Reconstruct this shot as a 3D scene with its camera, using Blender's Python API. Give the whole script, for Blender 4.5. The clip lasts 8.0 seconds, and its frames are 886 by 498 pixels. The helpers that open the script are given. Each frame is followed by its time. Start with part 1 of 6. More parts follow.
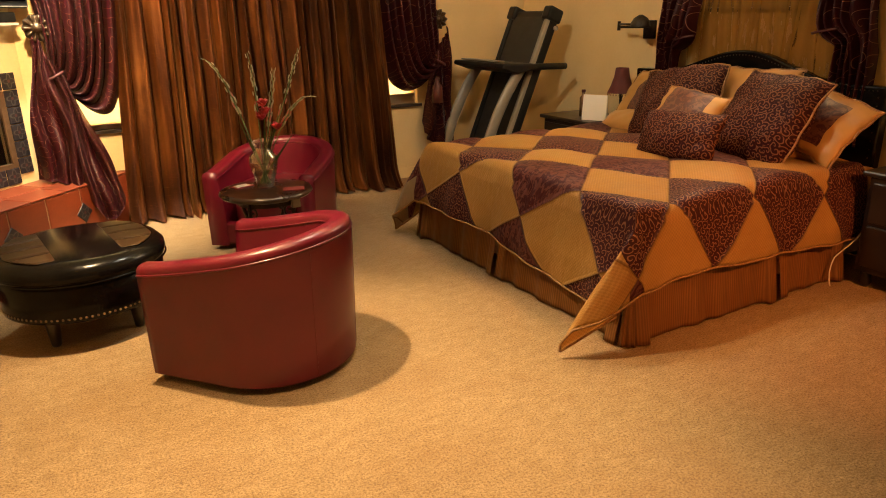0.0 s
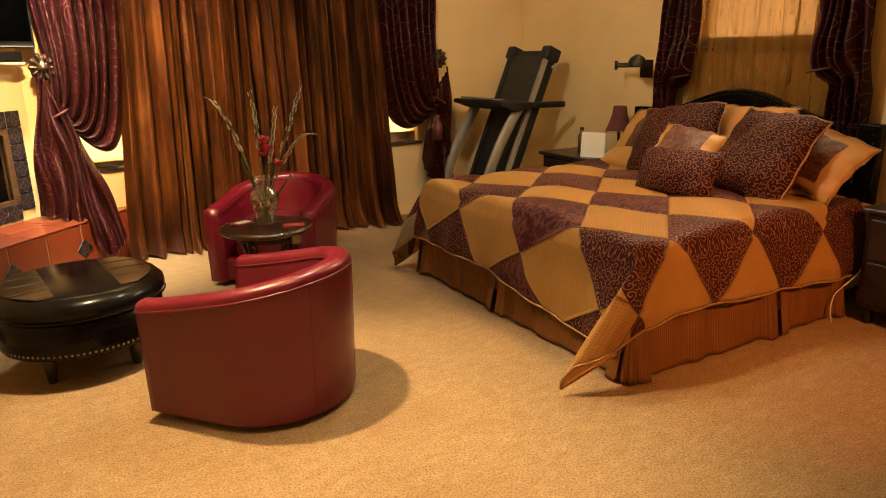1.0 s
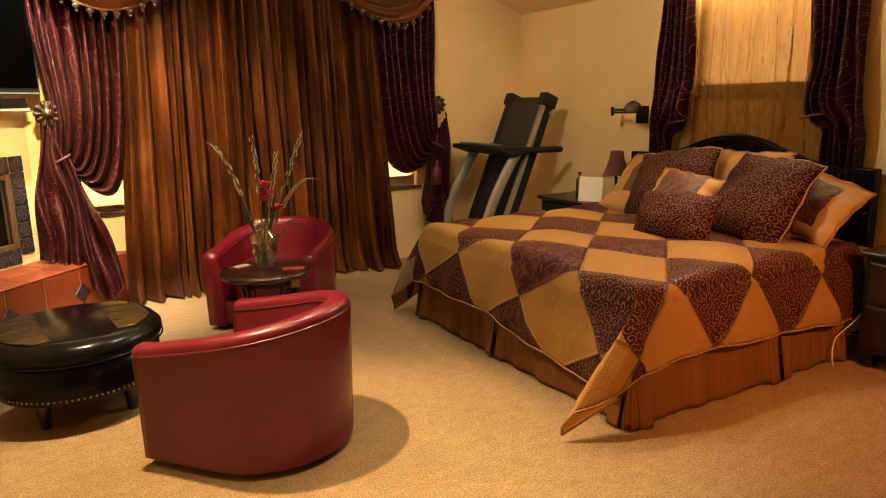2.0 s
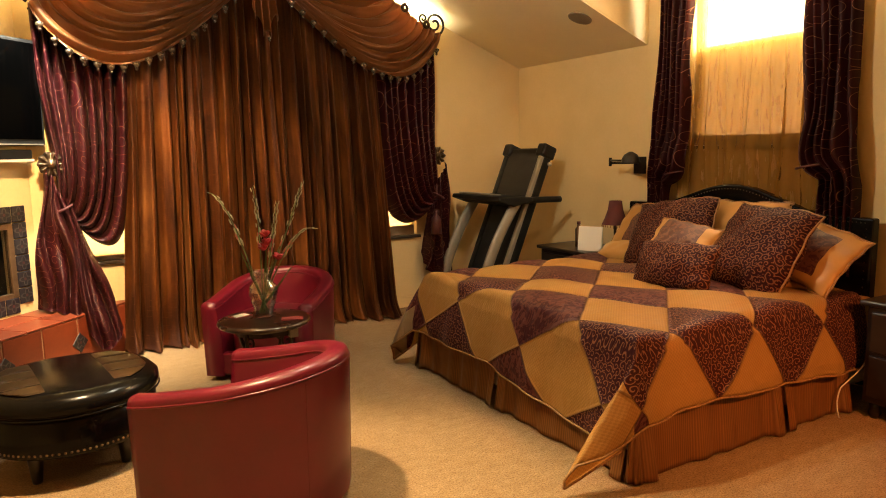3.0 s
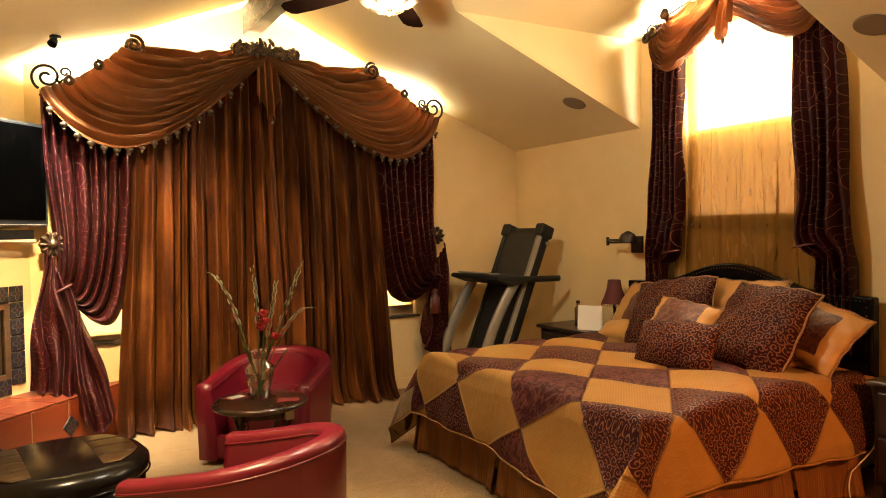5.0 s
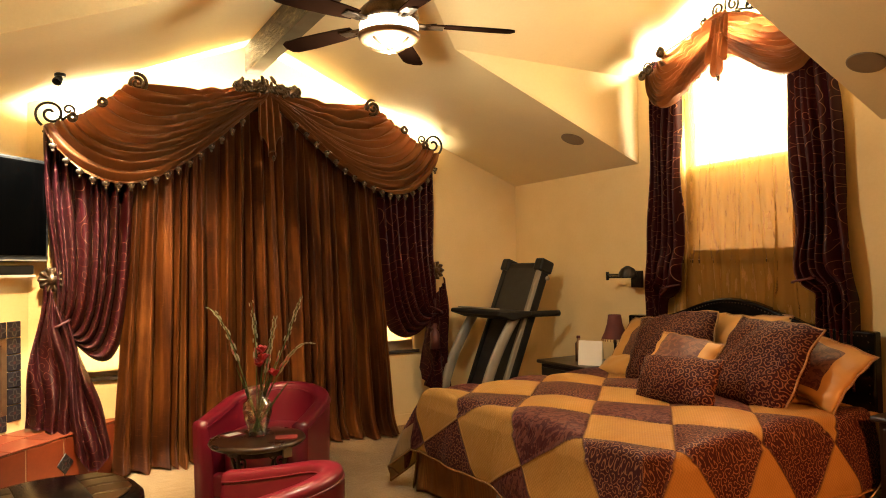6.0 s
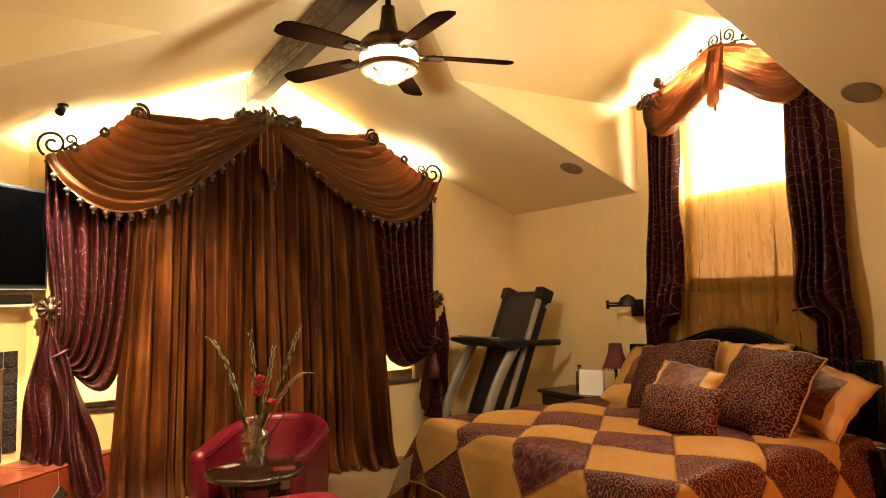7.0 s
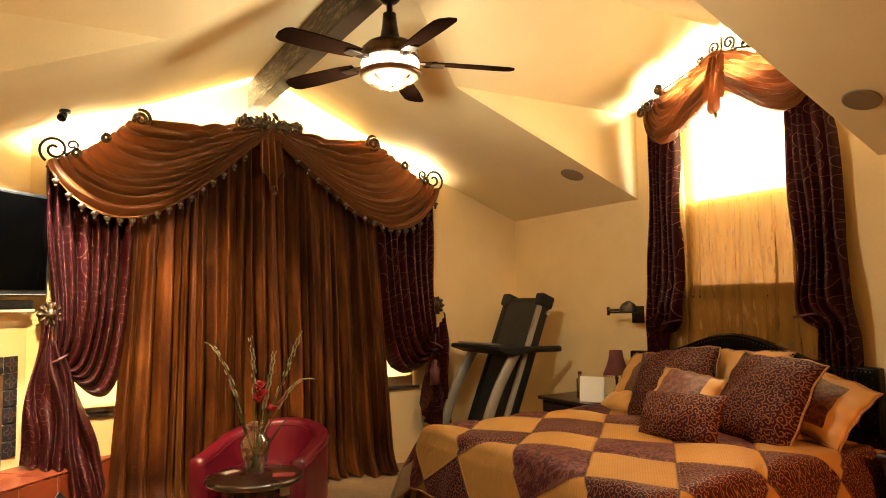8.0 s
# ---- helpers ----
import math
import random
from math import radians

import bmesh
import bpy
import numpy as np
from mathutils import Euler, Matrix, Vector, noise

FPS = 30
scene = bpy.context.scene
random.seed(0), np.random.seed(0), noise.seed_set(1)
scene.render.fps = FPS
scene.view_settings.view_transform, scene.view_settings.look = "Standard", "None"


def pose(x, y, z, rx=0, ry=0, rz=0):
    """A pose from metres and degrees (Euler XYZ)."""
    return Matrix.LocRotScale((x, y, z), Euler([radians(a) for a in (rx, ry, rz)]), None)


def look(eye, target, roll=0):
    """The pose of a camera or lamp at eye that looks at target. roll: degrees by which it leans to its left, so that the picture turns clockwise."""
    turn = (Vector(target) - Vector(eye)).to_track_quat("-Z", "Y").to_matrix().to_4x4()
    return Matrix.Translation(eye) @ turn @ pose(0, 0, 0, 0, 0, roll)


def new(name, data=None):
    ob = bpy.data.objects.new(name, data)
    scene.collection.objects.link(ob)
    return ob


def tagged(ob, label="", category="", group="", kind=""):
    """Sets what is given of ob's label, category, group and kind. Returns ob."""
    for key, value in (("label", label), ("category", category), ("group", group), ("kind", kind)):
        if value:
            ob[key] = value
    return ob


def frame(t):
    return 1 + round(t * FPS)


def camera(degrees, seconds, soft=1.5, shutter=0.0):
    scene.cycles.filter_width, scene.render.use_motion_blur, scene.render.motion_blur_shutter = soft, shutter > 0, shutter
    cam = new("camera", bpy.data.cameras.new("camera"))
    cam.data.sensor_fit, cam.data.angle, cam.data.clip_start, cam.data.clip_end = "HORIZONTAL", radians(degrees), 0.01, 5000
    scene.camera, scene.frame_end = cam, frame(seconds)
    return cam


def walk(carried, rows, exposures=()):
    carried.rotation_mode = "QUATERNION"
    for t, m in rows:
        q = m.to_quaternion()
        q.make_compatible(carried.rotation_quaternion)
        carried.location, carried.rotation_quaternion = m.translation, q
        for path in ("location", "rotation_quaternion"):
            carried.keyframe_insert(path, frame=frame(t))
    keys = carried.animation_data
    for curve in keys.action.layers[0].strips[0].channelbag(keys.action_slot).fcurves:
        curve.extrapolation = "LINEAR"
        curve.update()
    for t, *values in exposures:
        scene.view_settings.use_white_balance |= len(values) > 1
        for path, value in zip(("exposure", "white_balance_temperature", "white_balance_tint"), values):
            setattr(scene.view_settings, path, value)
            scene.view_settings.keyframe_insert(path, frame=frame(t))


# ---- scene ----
import functools

cam = camera(65.6, 8.0, soft=1.0)
# a tripod head that tilts up: eye fixed, turn eased row by row
EYE = (0.0, 0.0, 1.5)
ROWS = [
    (0.0, 71.061, 0.966, -29.889), (0.5, 72.466, 0.960, -29.910), (1.0, 74.073, 0.966, -29.902), (1.5, 75.785, 0.987, -29.960),
    (3.0, 81.826, 0.986, -30.006), (3.5, 83.704, 1.025, -30.041), (4.0, 85.303, 1.059, -30.060), (4.5, 86.886, 1.057, -30.081),
    (6.0, 91.331, 1.130, -30.133), (6.5, 92.679, 1.170, -30.144), (7.0, 93.721, 1.199, -30.156), (7.5, 94.211, 1.175, -30.161),
    (8.0, 94.234, 1.066, -30.110),
]
walk(cam, [(t, pose(*EYE, rx, ry, rz)) for t, rx, ry, rz in ROWS], exposures=[(0.0, -0.10, 6050, 10), (1.5, -0.09, 6050, 10), (3.5, -0.06, 6050, 10), (4.5, -0.03, 6050, 10), (6.0, 0.0, 6100, 10), (8.0, 0.0, 6100, 10)])

# ---- plan, in metres ----
Y_A = 5.85          # curtain wall (gable end)
X_B = 4.29          # headboard wall (eave wall)
X_L = -1.2          # wall behind the fireplace side
Y_S = -1.9          # wall behind the camera
RIDGE_X, RIDGE_Z = 1.545, 3.41
EAVE_Z = 2.31
PITCH = (RIDGE_Z - EAVE_Z) / (X_B - RIDGE_X)
DORM_Y0, DORM_Y1, DORM_Z = 2.19, 4.11, 3.02
DORM_MID = 3.15
DIAG = 5.95         # fireplace wall: y - x
HEARTH = 5.26       # hearth front: y - x
HEARTH_Z = 0.39

# ---- world and lights ----
world = bpy.data.worlds.new("world")
scene.world = world
world.use_nodes = True
wn = world.node_tree
sky = wn.nodes.new("ShaderNodeTexSky")
sky.sky_type = "NISHITA"
sky.sun_disc = False
sky.sun_elevation = radians(35)
sky.sun_rotation = radians(60)
wn.nodes["Background"].inputs[1].default_value = 0.12
wn.links.new(sky.outputs[0], wn.nodes["Background"].inputs[0])

WARM = (1.0, 0.72, 0.36)


def lamp(name, kind, m, power, color=WARM, **settings):
    data = bpy.data.lights.new(name, kind)
    data.energy = power
    data.color = color
    if "size" in settings:
        if kind == "AREA":
            data.shape = "RECTANGLE"
            data.size, data.size_y = settings["size"]
        else:
            data.shadow_soft_size = settings["size"]
    if kind == "SPOT":
        data.spot_size = radians(settings["cone"])
        data.spot_blend = settings.get("blend", 0.5)
    ob = new(name, data)
    ob.matrix_world = m
    return ob


# light bars lying behind both valances, shining up at the gable and the ceiling
COVE = (1.0, 0.92, 0.70)
DOWN = (1.0, 0.66, 0.32)
lamp("cove_lamp", "AREA", pose(1.6, 5.80, 2.60, 180, 0, 0), 380, COVE, size=(2.9, 0.04))
lamp("cove_lamp", "AREA", pose(4.225, 3.13, 3.02, 150, 0, 90), 620, (1.0, 0.90, 0.62), size=(1.4, 0.04))
# unseen warm spots without fittings; the first is placed from the chair's shadow
lamp("downlight_lamp", "SPOT", look((0.28, 3.02, 2.82), (0.44, 2.25, 0.0)), 800, DOWN, size=0.045, cone=74, blend=0.55)
# the other five are added to brighten bed, carpet, wall and drapes
lamp("downlight_lamp", "SPOT", look((2.5, -1.2, 2.75), (3.05, 1.95, 0.35)), 740, (1.0, 0.33, 0.08), size=0.06, cone=37, blend=0.9)
lamp("downlight_lamp", "SPOT", look((1.0, 1.4, 3.1), (0.60, 1.40, 0.0)), 450, DOWN, size=0.06, cone=60, blend=0.85)
lamp("downlight_lamp", "SPOT", look((2.95, 3.15, 3.34), (2.60, 3.05, 0.6)), 215, DOWN, size=0.05, cone=54, blend=0.5)
lamp("downlight_lamp", "SPOT", look((2.7, 1.6, 2.92), (3.3, 5.6, 0.9)), 225, DOWN, size=0.06, cone=46, blend=0.9)
lamp("downlight_lamp", "SPOT", look((0.10, 3.3, 2.80), (0.72, 5.65, 0.90)), 1050, DOWN, size=0.03, cone=58, blend=0.8)
# small spotlight at the fireplace corner
lamp("spot_lamp", "SPOT", look((0.07, 5.22, 2.70), (-0.34, 5.58, 0.9)), 560, COVE, size=0.03, cone=88, blend=0.8)
# lamp in the fan's bowl
lamp("fan_lamp", "POINT", pose(RIDGE_X + 0.015, 3.2, 2.56), 102, COVE, size=0.07)
# daylight in the tall window
lamp("daylight", "AREA", look((4.33, 3.15, 2.6), (2.0, 3.15, 2.55)), 110, (1.0, 0.95, 0.84), size=(1.0, 0.8))


# ---- materials ----
def mat(name):
    m = bpy.data.materials.new(name)
    m.use_nodes = True
    return m, m.node_tree, m.node_tree.nodes["Principled BSDF"]


def node(t, kind, **inputs):
    n = t.nodes.new(kind)
    for k, val in inputs.items():
        n.inputs[k.replace("_", " ")].default_value = val
    return n


def math_node(t, op, a, b=None):
    n = t.nodes.new("ShaderNodeMath")
    n.operation = op
    for i, val in ((0, a), (1, b)):
        if val is None:
            continue
        if isinstance(val, (int, float)):
            n.inputs[i].default_value = val
        else:
            t.links.new(val, n.inputs[i])
    return n.outputs[0]


def ramp(t, source, stops):
    n = t.nodes.new("ShaderNodeValToRGB")
    while len(n.color_ramp.elements) < len(stops):
        n.color_ramp.elements.new(0.5)
    for e, (p, c) in zip(n.color_ramp.elements, stops):
        e.position = p
        e.color = (*c, 1.0) if len(c) == 3 else c
    t.links.new(source, n.inputs[0])
    return n.outputs[0]


def mix(t, fac, a, b, mode="MIX"):
    n = t.nodes.new("ShaderNodeMix")
    n.data_type, n.blend_type = "RGBA", mode
    for i, val in ((0, fac), (6, a), (7, b)):
        if isinstance(val, (int, float)):
            n.inputs[i].default_value = val
        elif isinstance(val, tuple):
            n.inputs[i].default_value = (*val, 1.0)
        else:
            t.links.new(val, n.inputs[i])
    return n.outputs[2]


def coords(t, kind="Object"):
    return t.nodes.new("ShaderNodeTexCoord").outputs[kind]


def noise_tex(t, vec, scale, detail=3.0, rough=0.55, distort=0.0):
    n = node(t, "ShaderNodeTexNoise", Scale=scale, Detail=detail, Roughness=rough, Distortion=distort)
    t.links.new(vec, n.inputs["Vector"])
    return n.outputs[0]


def stretch(t, vec, sx, sy, sz):
    n = t.nodes.new("ShaderNodeMapping")
    n.inputs["Scale"].default_value = (sx, sy, sz)
    t.links.new(vec, n.inputs["Vector"])
    return n.outputs[0]


def bump(t, p, height, strength=0.3, dist=0.01):
    n = node(t, "ShaderNodeBump", Strength=strength, Distance=dist)
    t.links.new(height, n.inputs["Height"])
    t.links.new(n.outputs[0], p.inputs["Normal"])


def plain(name, c0, c1, scale=8.0, rough=0.5, metal=0.0, fine=120.0, relief=0.15, spec=0.5, coat=0.0, sheen=0.0, rand=0.0, dist=0.002):
    """Two tones mixed by a coarse and a fine noise, with fine relief."""
    m, t, p = mat(name)
    v = coords(t)
    coarse = noise_tex(t, v, scale, 4.0)
    grain = noise_tex(t, v, fine, 2.0)
    col = mix(t, ramp(t, math_node(t, "ADD", math_node(t, "MULTIPLY", coarse, 0.75), math_node(t, "MULTIPLY", grain, 0.25)),
                      [(0.35, (0, 0, 0)), (0.65, (1, 1, 1))]), c0, c1)
    if rand:
        info = t.nodes.new("ShaderNodeObjectInfo").outputs["Random"]
        col = mix(t, rand, col, ramp(t, info, [(0.0, tuple(x * 0.5 for x in c0)), (1.0, tuple(min(1, x * 1.5) for x in c1))]))
    t.links.new(col, p.inputs["Base Color"])
    t.links.new(ramp(t, coarse, [(0.3, (rough * 0.85,) * 3), (0.7, (min(1, rough * 1.15),) * 3)]), p.inputs["Roughness"])
    p.inputs["Metallic"].default_value = metal
    p.inputs["Specular IOR Level"].default_value = spec
    p.inputs["Coat Weight"].default_value = coat
    p.inputs["Sheen Weight"].default_value = sheen
    bump(t, p, grain, relief, dist)
    return m


M = {}
M["plaster"] = plain("cream_plaster", (0.72, 0.515, 0.235), (0.78, 0.575, 0.28), 2.0, 0.75, fine=60.0, relief=0.25, spec=0.25, dist=0.004)
M["ceiling"] = plain("cream_ceiling_plaster", (0.73, 0.58, 0.31), (0.79, 0.64, 0.35), 1.5, 0.8, fine=70.0, relief=0.2, spec=0.2, dist=0.003)
M["trim"] = plain("white_painted_wood", (0.70, 0.66, 0.56), (0.78, 0.74, 0.64), 5.0, 0.45)
M["dark_frame"] = plain("dark_bronze_window_frame", (0.03, 0.02, 0.015), (0.05, 0.035, 0.025), 10.0, 0.4)
M["red_leather"] = plain("oxblood_leather", (0.090, 0.0036, 0.0115), (0.120, 0.0056, 0.0145), 5.0, 0.33, fine=260.0, relief=0.12, spec=0.40, coat=0.14, dist=0.001)
M["black_leather"] = plain("black_brown_leather", (0.0035, 0.003, 0.0025), (0.006, 0.005, 0.0042), 6.0, 0.21, fine=240.0, relief=0.12, spec=0.16, coat=0.02, dist=0.001)
M["brown_leather"] = plain("brown_leather_patch", (0.024, 0.012, 0.005), (0.050, 0.027, 0.011), 9.0, 0.34, fine=200.0, relief=0.2, spec=0.3, coat=0.06, rand=0.3, dist=0.001)
M["dark_wood"] = plain("mahogany_stained_wood", (0.016, 0.0055, 0.0036), (0.030, 0.010, 0.0055), 4.0, 0.28, fine=50.0, relief=0.05, coat=0.25)
M["black_wood"] = plain("espresso_stained_wood", (0.012, 0.008, 0.006), (0.022, 0.014, 0.010), 4.0, 0.32, fine=50.0, relief=0.05, coat=0.15)
M["hem"] = plain("tan_cloth_flap", (0.30, 0.19, 0.09), (0.38, 0.25, 0.13), 12.0, 0.8, fine=300.0)
M["iron"] = plain("wrought_iron", (0.020, 0.014, 0.010), (0.045, 0.032, 0.022), 30.0, 0.45, 0.7, fine=150.0, relief=0.3)
M["bronze"] = plain("aged_bronze", (0.045, 0.028, 0.015), (0.14, 0.09, 0.05), 25.0, 0.38, 0.85, fine=120.0, relief=0.3)
M["bead"] = plain("smoky_silver_beads", (0.03, 0.021, 0.013), (0.24, 0.18, 0.12), 60.0, 0.28, 0.7, fine=160.0, relief=0.3)
M["silver"] = plain("silver_grey_plastic", (0.20, 0.175, 0.135), (0.25, 0.22, 0.17), 6.0, 0.4)
M["black_plastic"] = plain("black_plastic", (0.007, 0.007, 0.007), (0.013, 0.012, 0.011), 10.0, 0.45, spec=0.25)
M["belt"] = plain("black_rubber_belt", (0.010, 0.010, 0.010), (0.018, 0.017, 0.016), 12.0, 0.6, fine=300.0, relief=0.3)
M["nail"] = plain("brass_nailhead", (0.35, 0.25, 0.13), (0.45, 0.33, 0.18), 40.0, 0.3, 1.0)
M["terracotta"] = plain("terracotta_tile", (0.135, 0.022, 0.0070), (0.22, 0.044, 0.0125), 5.0, 0.38, fine=60.0, relief=0.15, coat=0.15, rand=0.25)
M["grout"] = plain("sandy_grout", (0.30, 0.19, 0.10), (0.38, 0.25, 0.14), 20.0, 0.85)
M["paper"] = plain("white_card", (0.74, 0.70, 0.60), (0.78, 0.74, 0.64), 4.0, 0.6)
M["red_card"] = plain("red_printed_card", (0.22, 0.03, 0.03), (0.30, 0.05, 0.04), 30.0, 0.45)
M["plate"] = plain("ivory_wall_plate", (0.50, 0.42, 0.27), (0.55, 0.46, 0.30), 10.0, 0.4)
M["grille"] = plain("beige_speaker_grille", (0.20, 0.14, 0.075), (0.24, 0.17, 0.09), 20.0, 0.6, fine=400.0, relief=0.4)
M["stem"] = plain("gladiolus_stem_green", (0.07, 0.13, 0.035), (0.16, 0.22, 0.07), 18.0, 0.5)
M["bud"] = plain("pale_green_bud", (0.28, 0.27, 0.14), (0.42, 0.38, 0.23), 25.0, 0.55)
M["red_petal"] = plain("red_petal", (0.26, 0.005, 0.010), (0.40, 0.010, 0.014), 30.0, 0.5)
M["pink_bud"] = plain("pink_bud", (0.38, 0.10, 0.07), (0.45, 0.16, 0.10), 30.0, 0.5)
M["lampshade"] = plain("burgundy_lampshade", (0.075, 0.014, 0.012), (0.11, 0.023, 0.018), 14.0, 0.75, fine=300.0, relief=0.3)
M["screen"] = plain("black_glass_screen", (0.0003, 0.0003, 0.0003), (0.0005, 0.0005, 0.0005), 2.0, 0.15, fine=5.0, relief=0.0, spec=0.04)
M["soot"] = plain("sooty_firebrick", (0.020, 0.016, 0.012), (0.05, 0.04, 0.03), 9.0, 0.9)
M["copper"] = plain("copper_bronze_frame", (0.16, 0.09, 0.045), (0.24, 0.14, 0.07), 12.0, 0.4, 0.7)
M["gold_piping"] = plain("gold_twisted_cord", (0.16, 0.07, 0.022), (0.34, 0.18, 0.05), 90.0, 0.6)
M["cord_red"] = plain("burgundy_twisted_cord", (0.045, 0.007, 0.007), (0.10, 0.020, 0.014), 90.0, 0.6)
M["blade"] = plain("walnut_fan_blade", (0.007, 0.0028, 0.0015), (0.012, 0.005, 0.0025), 6.0, 0.8, fine=60.0, relief=0.05, spec=0.0)
M["cable"] = plain("white_cable", (0.55, 0.50, 0.42), (0.62, 0.57, 0.48), 10.0, 0.4)


def carpet():
    m, t, p = mat("beige_cut_pile_carpet")
    v = coords(t)
    worn = noise_tex(t, v, 1.3, 3.0)
    tuft = noise_tex(t, v, 108.0, 4.0, 0.85)
    lay = noise_tex(t, stretch(t, v, 1.0, 1.6, 0.2), 13.0, 6.0, 0.7)
    base = mix(t, ramp(t, lay, [(0.35, (0, 0, 0)), (0.65, (1, 1, 1))]), (0.45, 0.285, 0.115), (0.58, 0.39, 0.18))
    base = mix(t, ramp(t, worn, [(0.50, (0, 0, 0)), (0.68, (0.5, 0.5, 0.5))]), base, (0.38, 0.215, 0.075))
    col = mix(t, ramp(t, tuft, [(0.36, (0.9, 0.9, 0.9)), (0.56, (0, 0, 0))]), base, (0.17, 0.095, 0.036))
    t.links.new(col, p.inputs["Base Color"])
    p.inputs["Roughness"].default_value = 0.95
    p.inputs["Specular IOR Level"].default_value = 0.1
    p.inputs["Sheen Weight"].default_value = 0.1
    bump(t, p, math_node(t, "ADD", tuft, math_node(t, "MULTIPLY", lay, 0.6)), 0.9, 0.02)
    return m


M["carpet"] = carpet()


def scroll_mask(t, vec, density, width=0.30, turns=2.9):
    """Curling tendrils: an Archimedean spiral round each cell's point, 0 to 1."""
    wob = node(t, "ShaderNodeTexNoise", Scale=density * 0.8, Detail=1.0)
    t.links.new(vec, wob.inputs["Vector"])
    sc = t.nodes.new("ShaderNodeVectorMath")
    sc.operation = "SCALE"
    sc.inputs["Scale"].default_value = density
    t.links.new(vec, sc.inputs[0])
    add = t.nodes.new("ShaderNodeVectorMath")
    add.operation = "MULTIPLY_ADD"
    t.links.new(wob.outputs[1], add.inputs[0])
    add.inputs[1].default_value = (0.55, 0.55, 0.0)
    t.links.new(sc.outputs[0], add.inputs[2])
    vor = node(t, "ShaderNodeTexVoronoi", Scale=1.0, Randomness=0.75)
    vor.voronoi_dimensions = "2D"
    t.links.new(add.outputs[0], vor.inputs["Vector"])
    sub = t.nodes.new("ShaderNodeVectorMath")
    sub.operation = "SUBTRACT"
    t.links.new(add.outputs[0], sub.inputs[0])
    t.links.new(vor.outputs["Position"], sub.inputs[1])
    sep = t.nodes.new("ShaderNodeSeparateXYZ")
    t.links.new(sub.outputs[0], sep.inputs[0])
    csep = t.nodes.new("ShaderNodeSeparateColor")
    t.links.new(vor.outputs["Color"], csep.inputs[0])
    # half of the cells curl the other way
    side = math_node(t, "SUBTRACT", math_node(t, "MULTIPLY", math_node(t, "GREATER_THAN", csep.outputs[1], 0.5), 2.0), 1.0)
    ang = math_node(t, "DIVIDE", math_node(t, "ARCTAN2", math_node(t, "MULTIPLY", sep.outputs[1], side), sep.outputs[0]), 2 * math.pi)
    turn = math_node(t, "ADD", math_node(t, "MULTIPLY", vor.outputs["Distance"], turns), math_node(t, "ADD", ang, csep.outputs[0]))
    saw = math_node(t, "ABSOLUTE", math_node(t, "SUBTRACT", math_node(t, "FRACT", turn), 0.5))
    line = math_node(t, "SUBTRACT", 1.0, math_node(t, "SMOOTH_MIN", math_node(t, "DIVIDE", saw, width * 0.5), 1.0))
    return math_node(t, "MINIMUM", math_node(t, "MULTIPLY", math_node(t, "MAXIMUM", line, 0.0), 2.5), 1.0)


def brocade(name, ground, thread, density, width, sheen=0.2, rough=0.45, turns=2.9):
    """Woven cloth with curling tendrils in a shinier thread."""
    m, t, p = mat(name)
    v = coords(t, "UV")
    mask = scroll_mask(t, v, density, width, turns)
    tone = noise_tex(t, v, 6.0, 3.0)
    g = mix(t, tone, tuple(x * 0.75 for x in ground), tuple(x * 1.3 for x in ground))
    t.links.new(mix(t, mask, g, thread), p.inputs["Base Color"])
    t.links.new(ramp(t, mask, [(0.0, (rough + 0.15,) * 3), (1.0, (rough - 0.08,) * 3)]), p.inputs["Roughness"])
    p.inputs["Sheen Weight"].default_value = sheen
    p.inputs["Specular IOR Level"].default_value = 0.45
    weave = noise_tex(t, v, 700.0, 1.0)
    bump(t, p, math_node(t, "ADD", math_node(t, "MULTIPLY", weave, 0.4), mask), 0.25, 0.0015)
    return m


M["burgundy_scroll"] = brocade("burgundy_satin_with_scrolls", (0.046, 0.0034, 0.0052), (0.42, 0.20, 0.12), 7.4, 0.060, 0.0, 0.28)
M["burgundy_scroll"].node_tree.nodes["Principled BSDF"].inputs["Specular IOR Level"].default_value = 0.36
M["plum_scroll"] = brocade("plum_scroll_brocade", (0.021, 0.0026, 0.0044), (0.135, 0.053, 0.024), 28.0, 0.36, 0.0, 0.50, 1.9)
M["plum_scroll"].node_tree.nodes["Principled BSDF"].inputs["Specular IOR Level"].default_value = 0.12


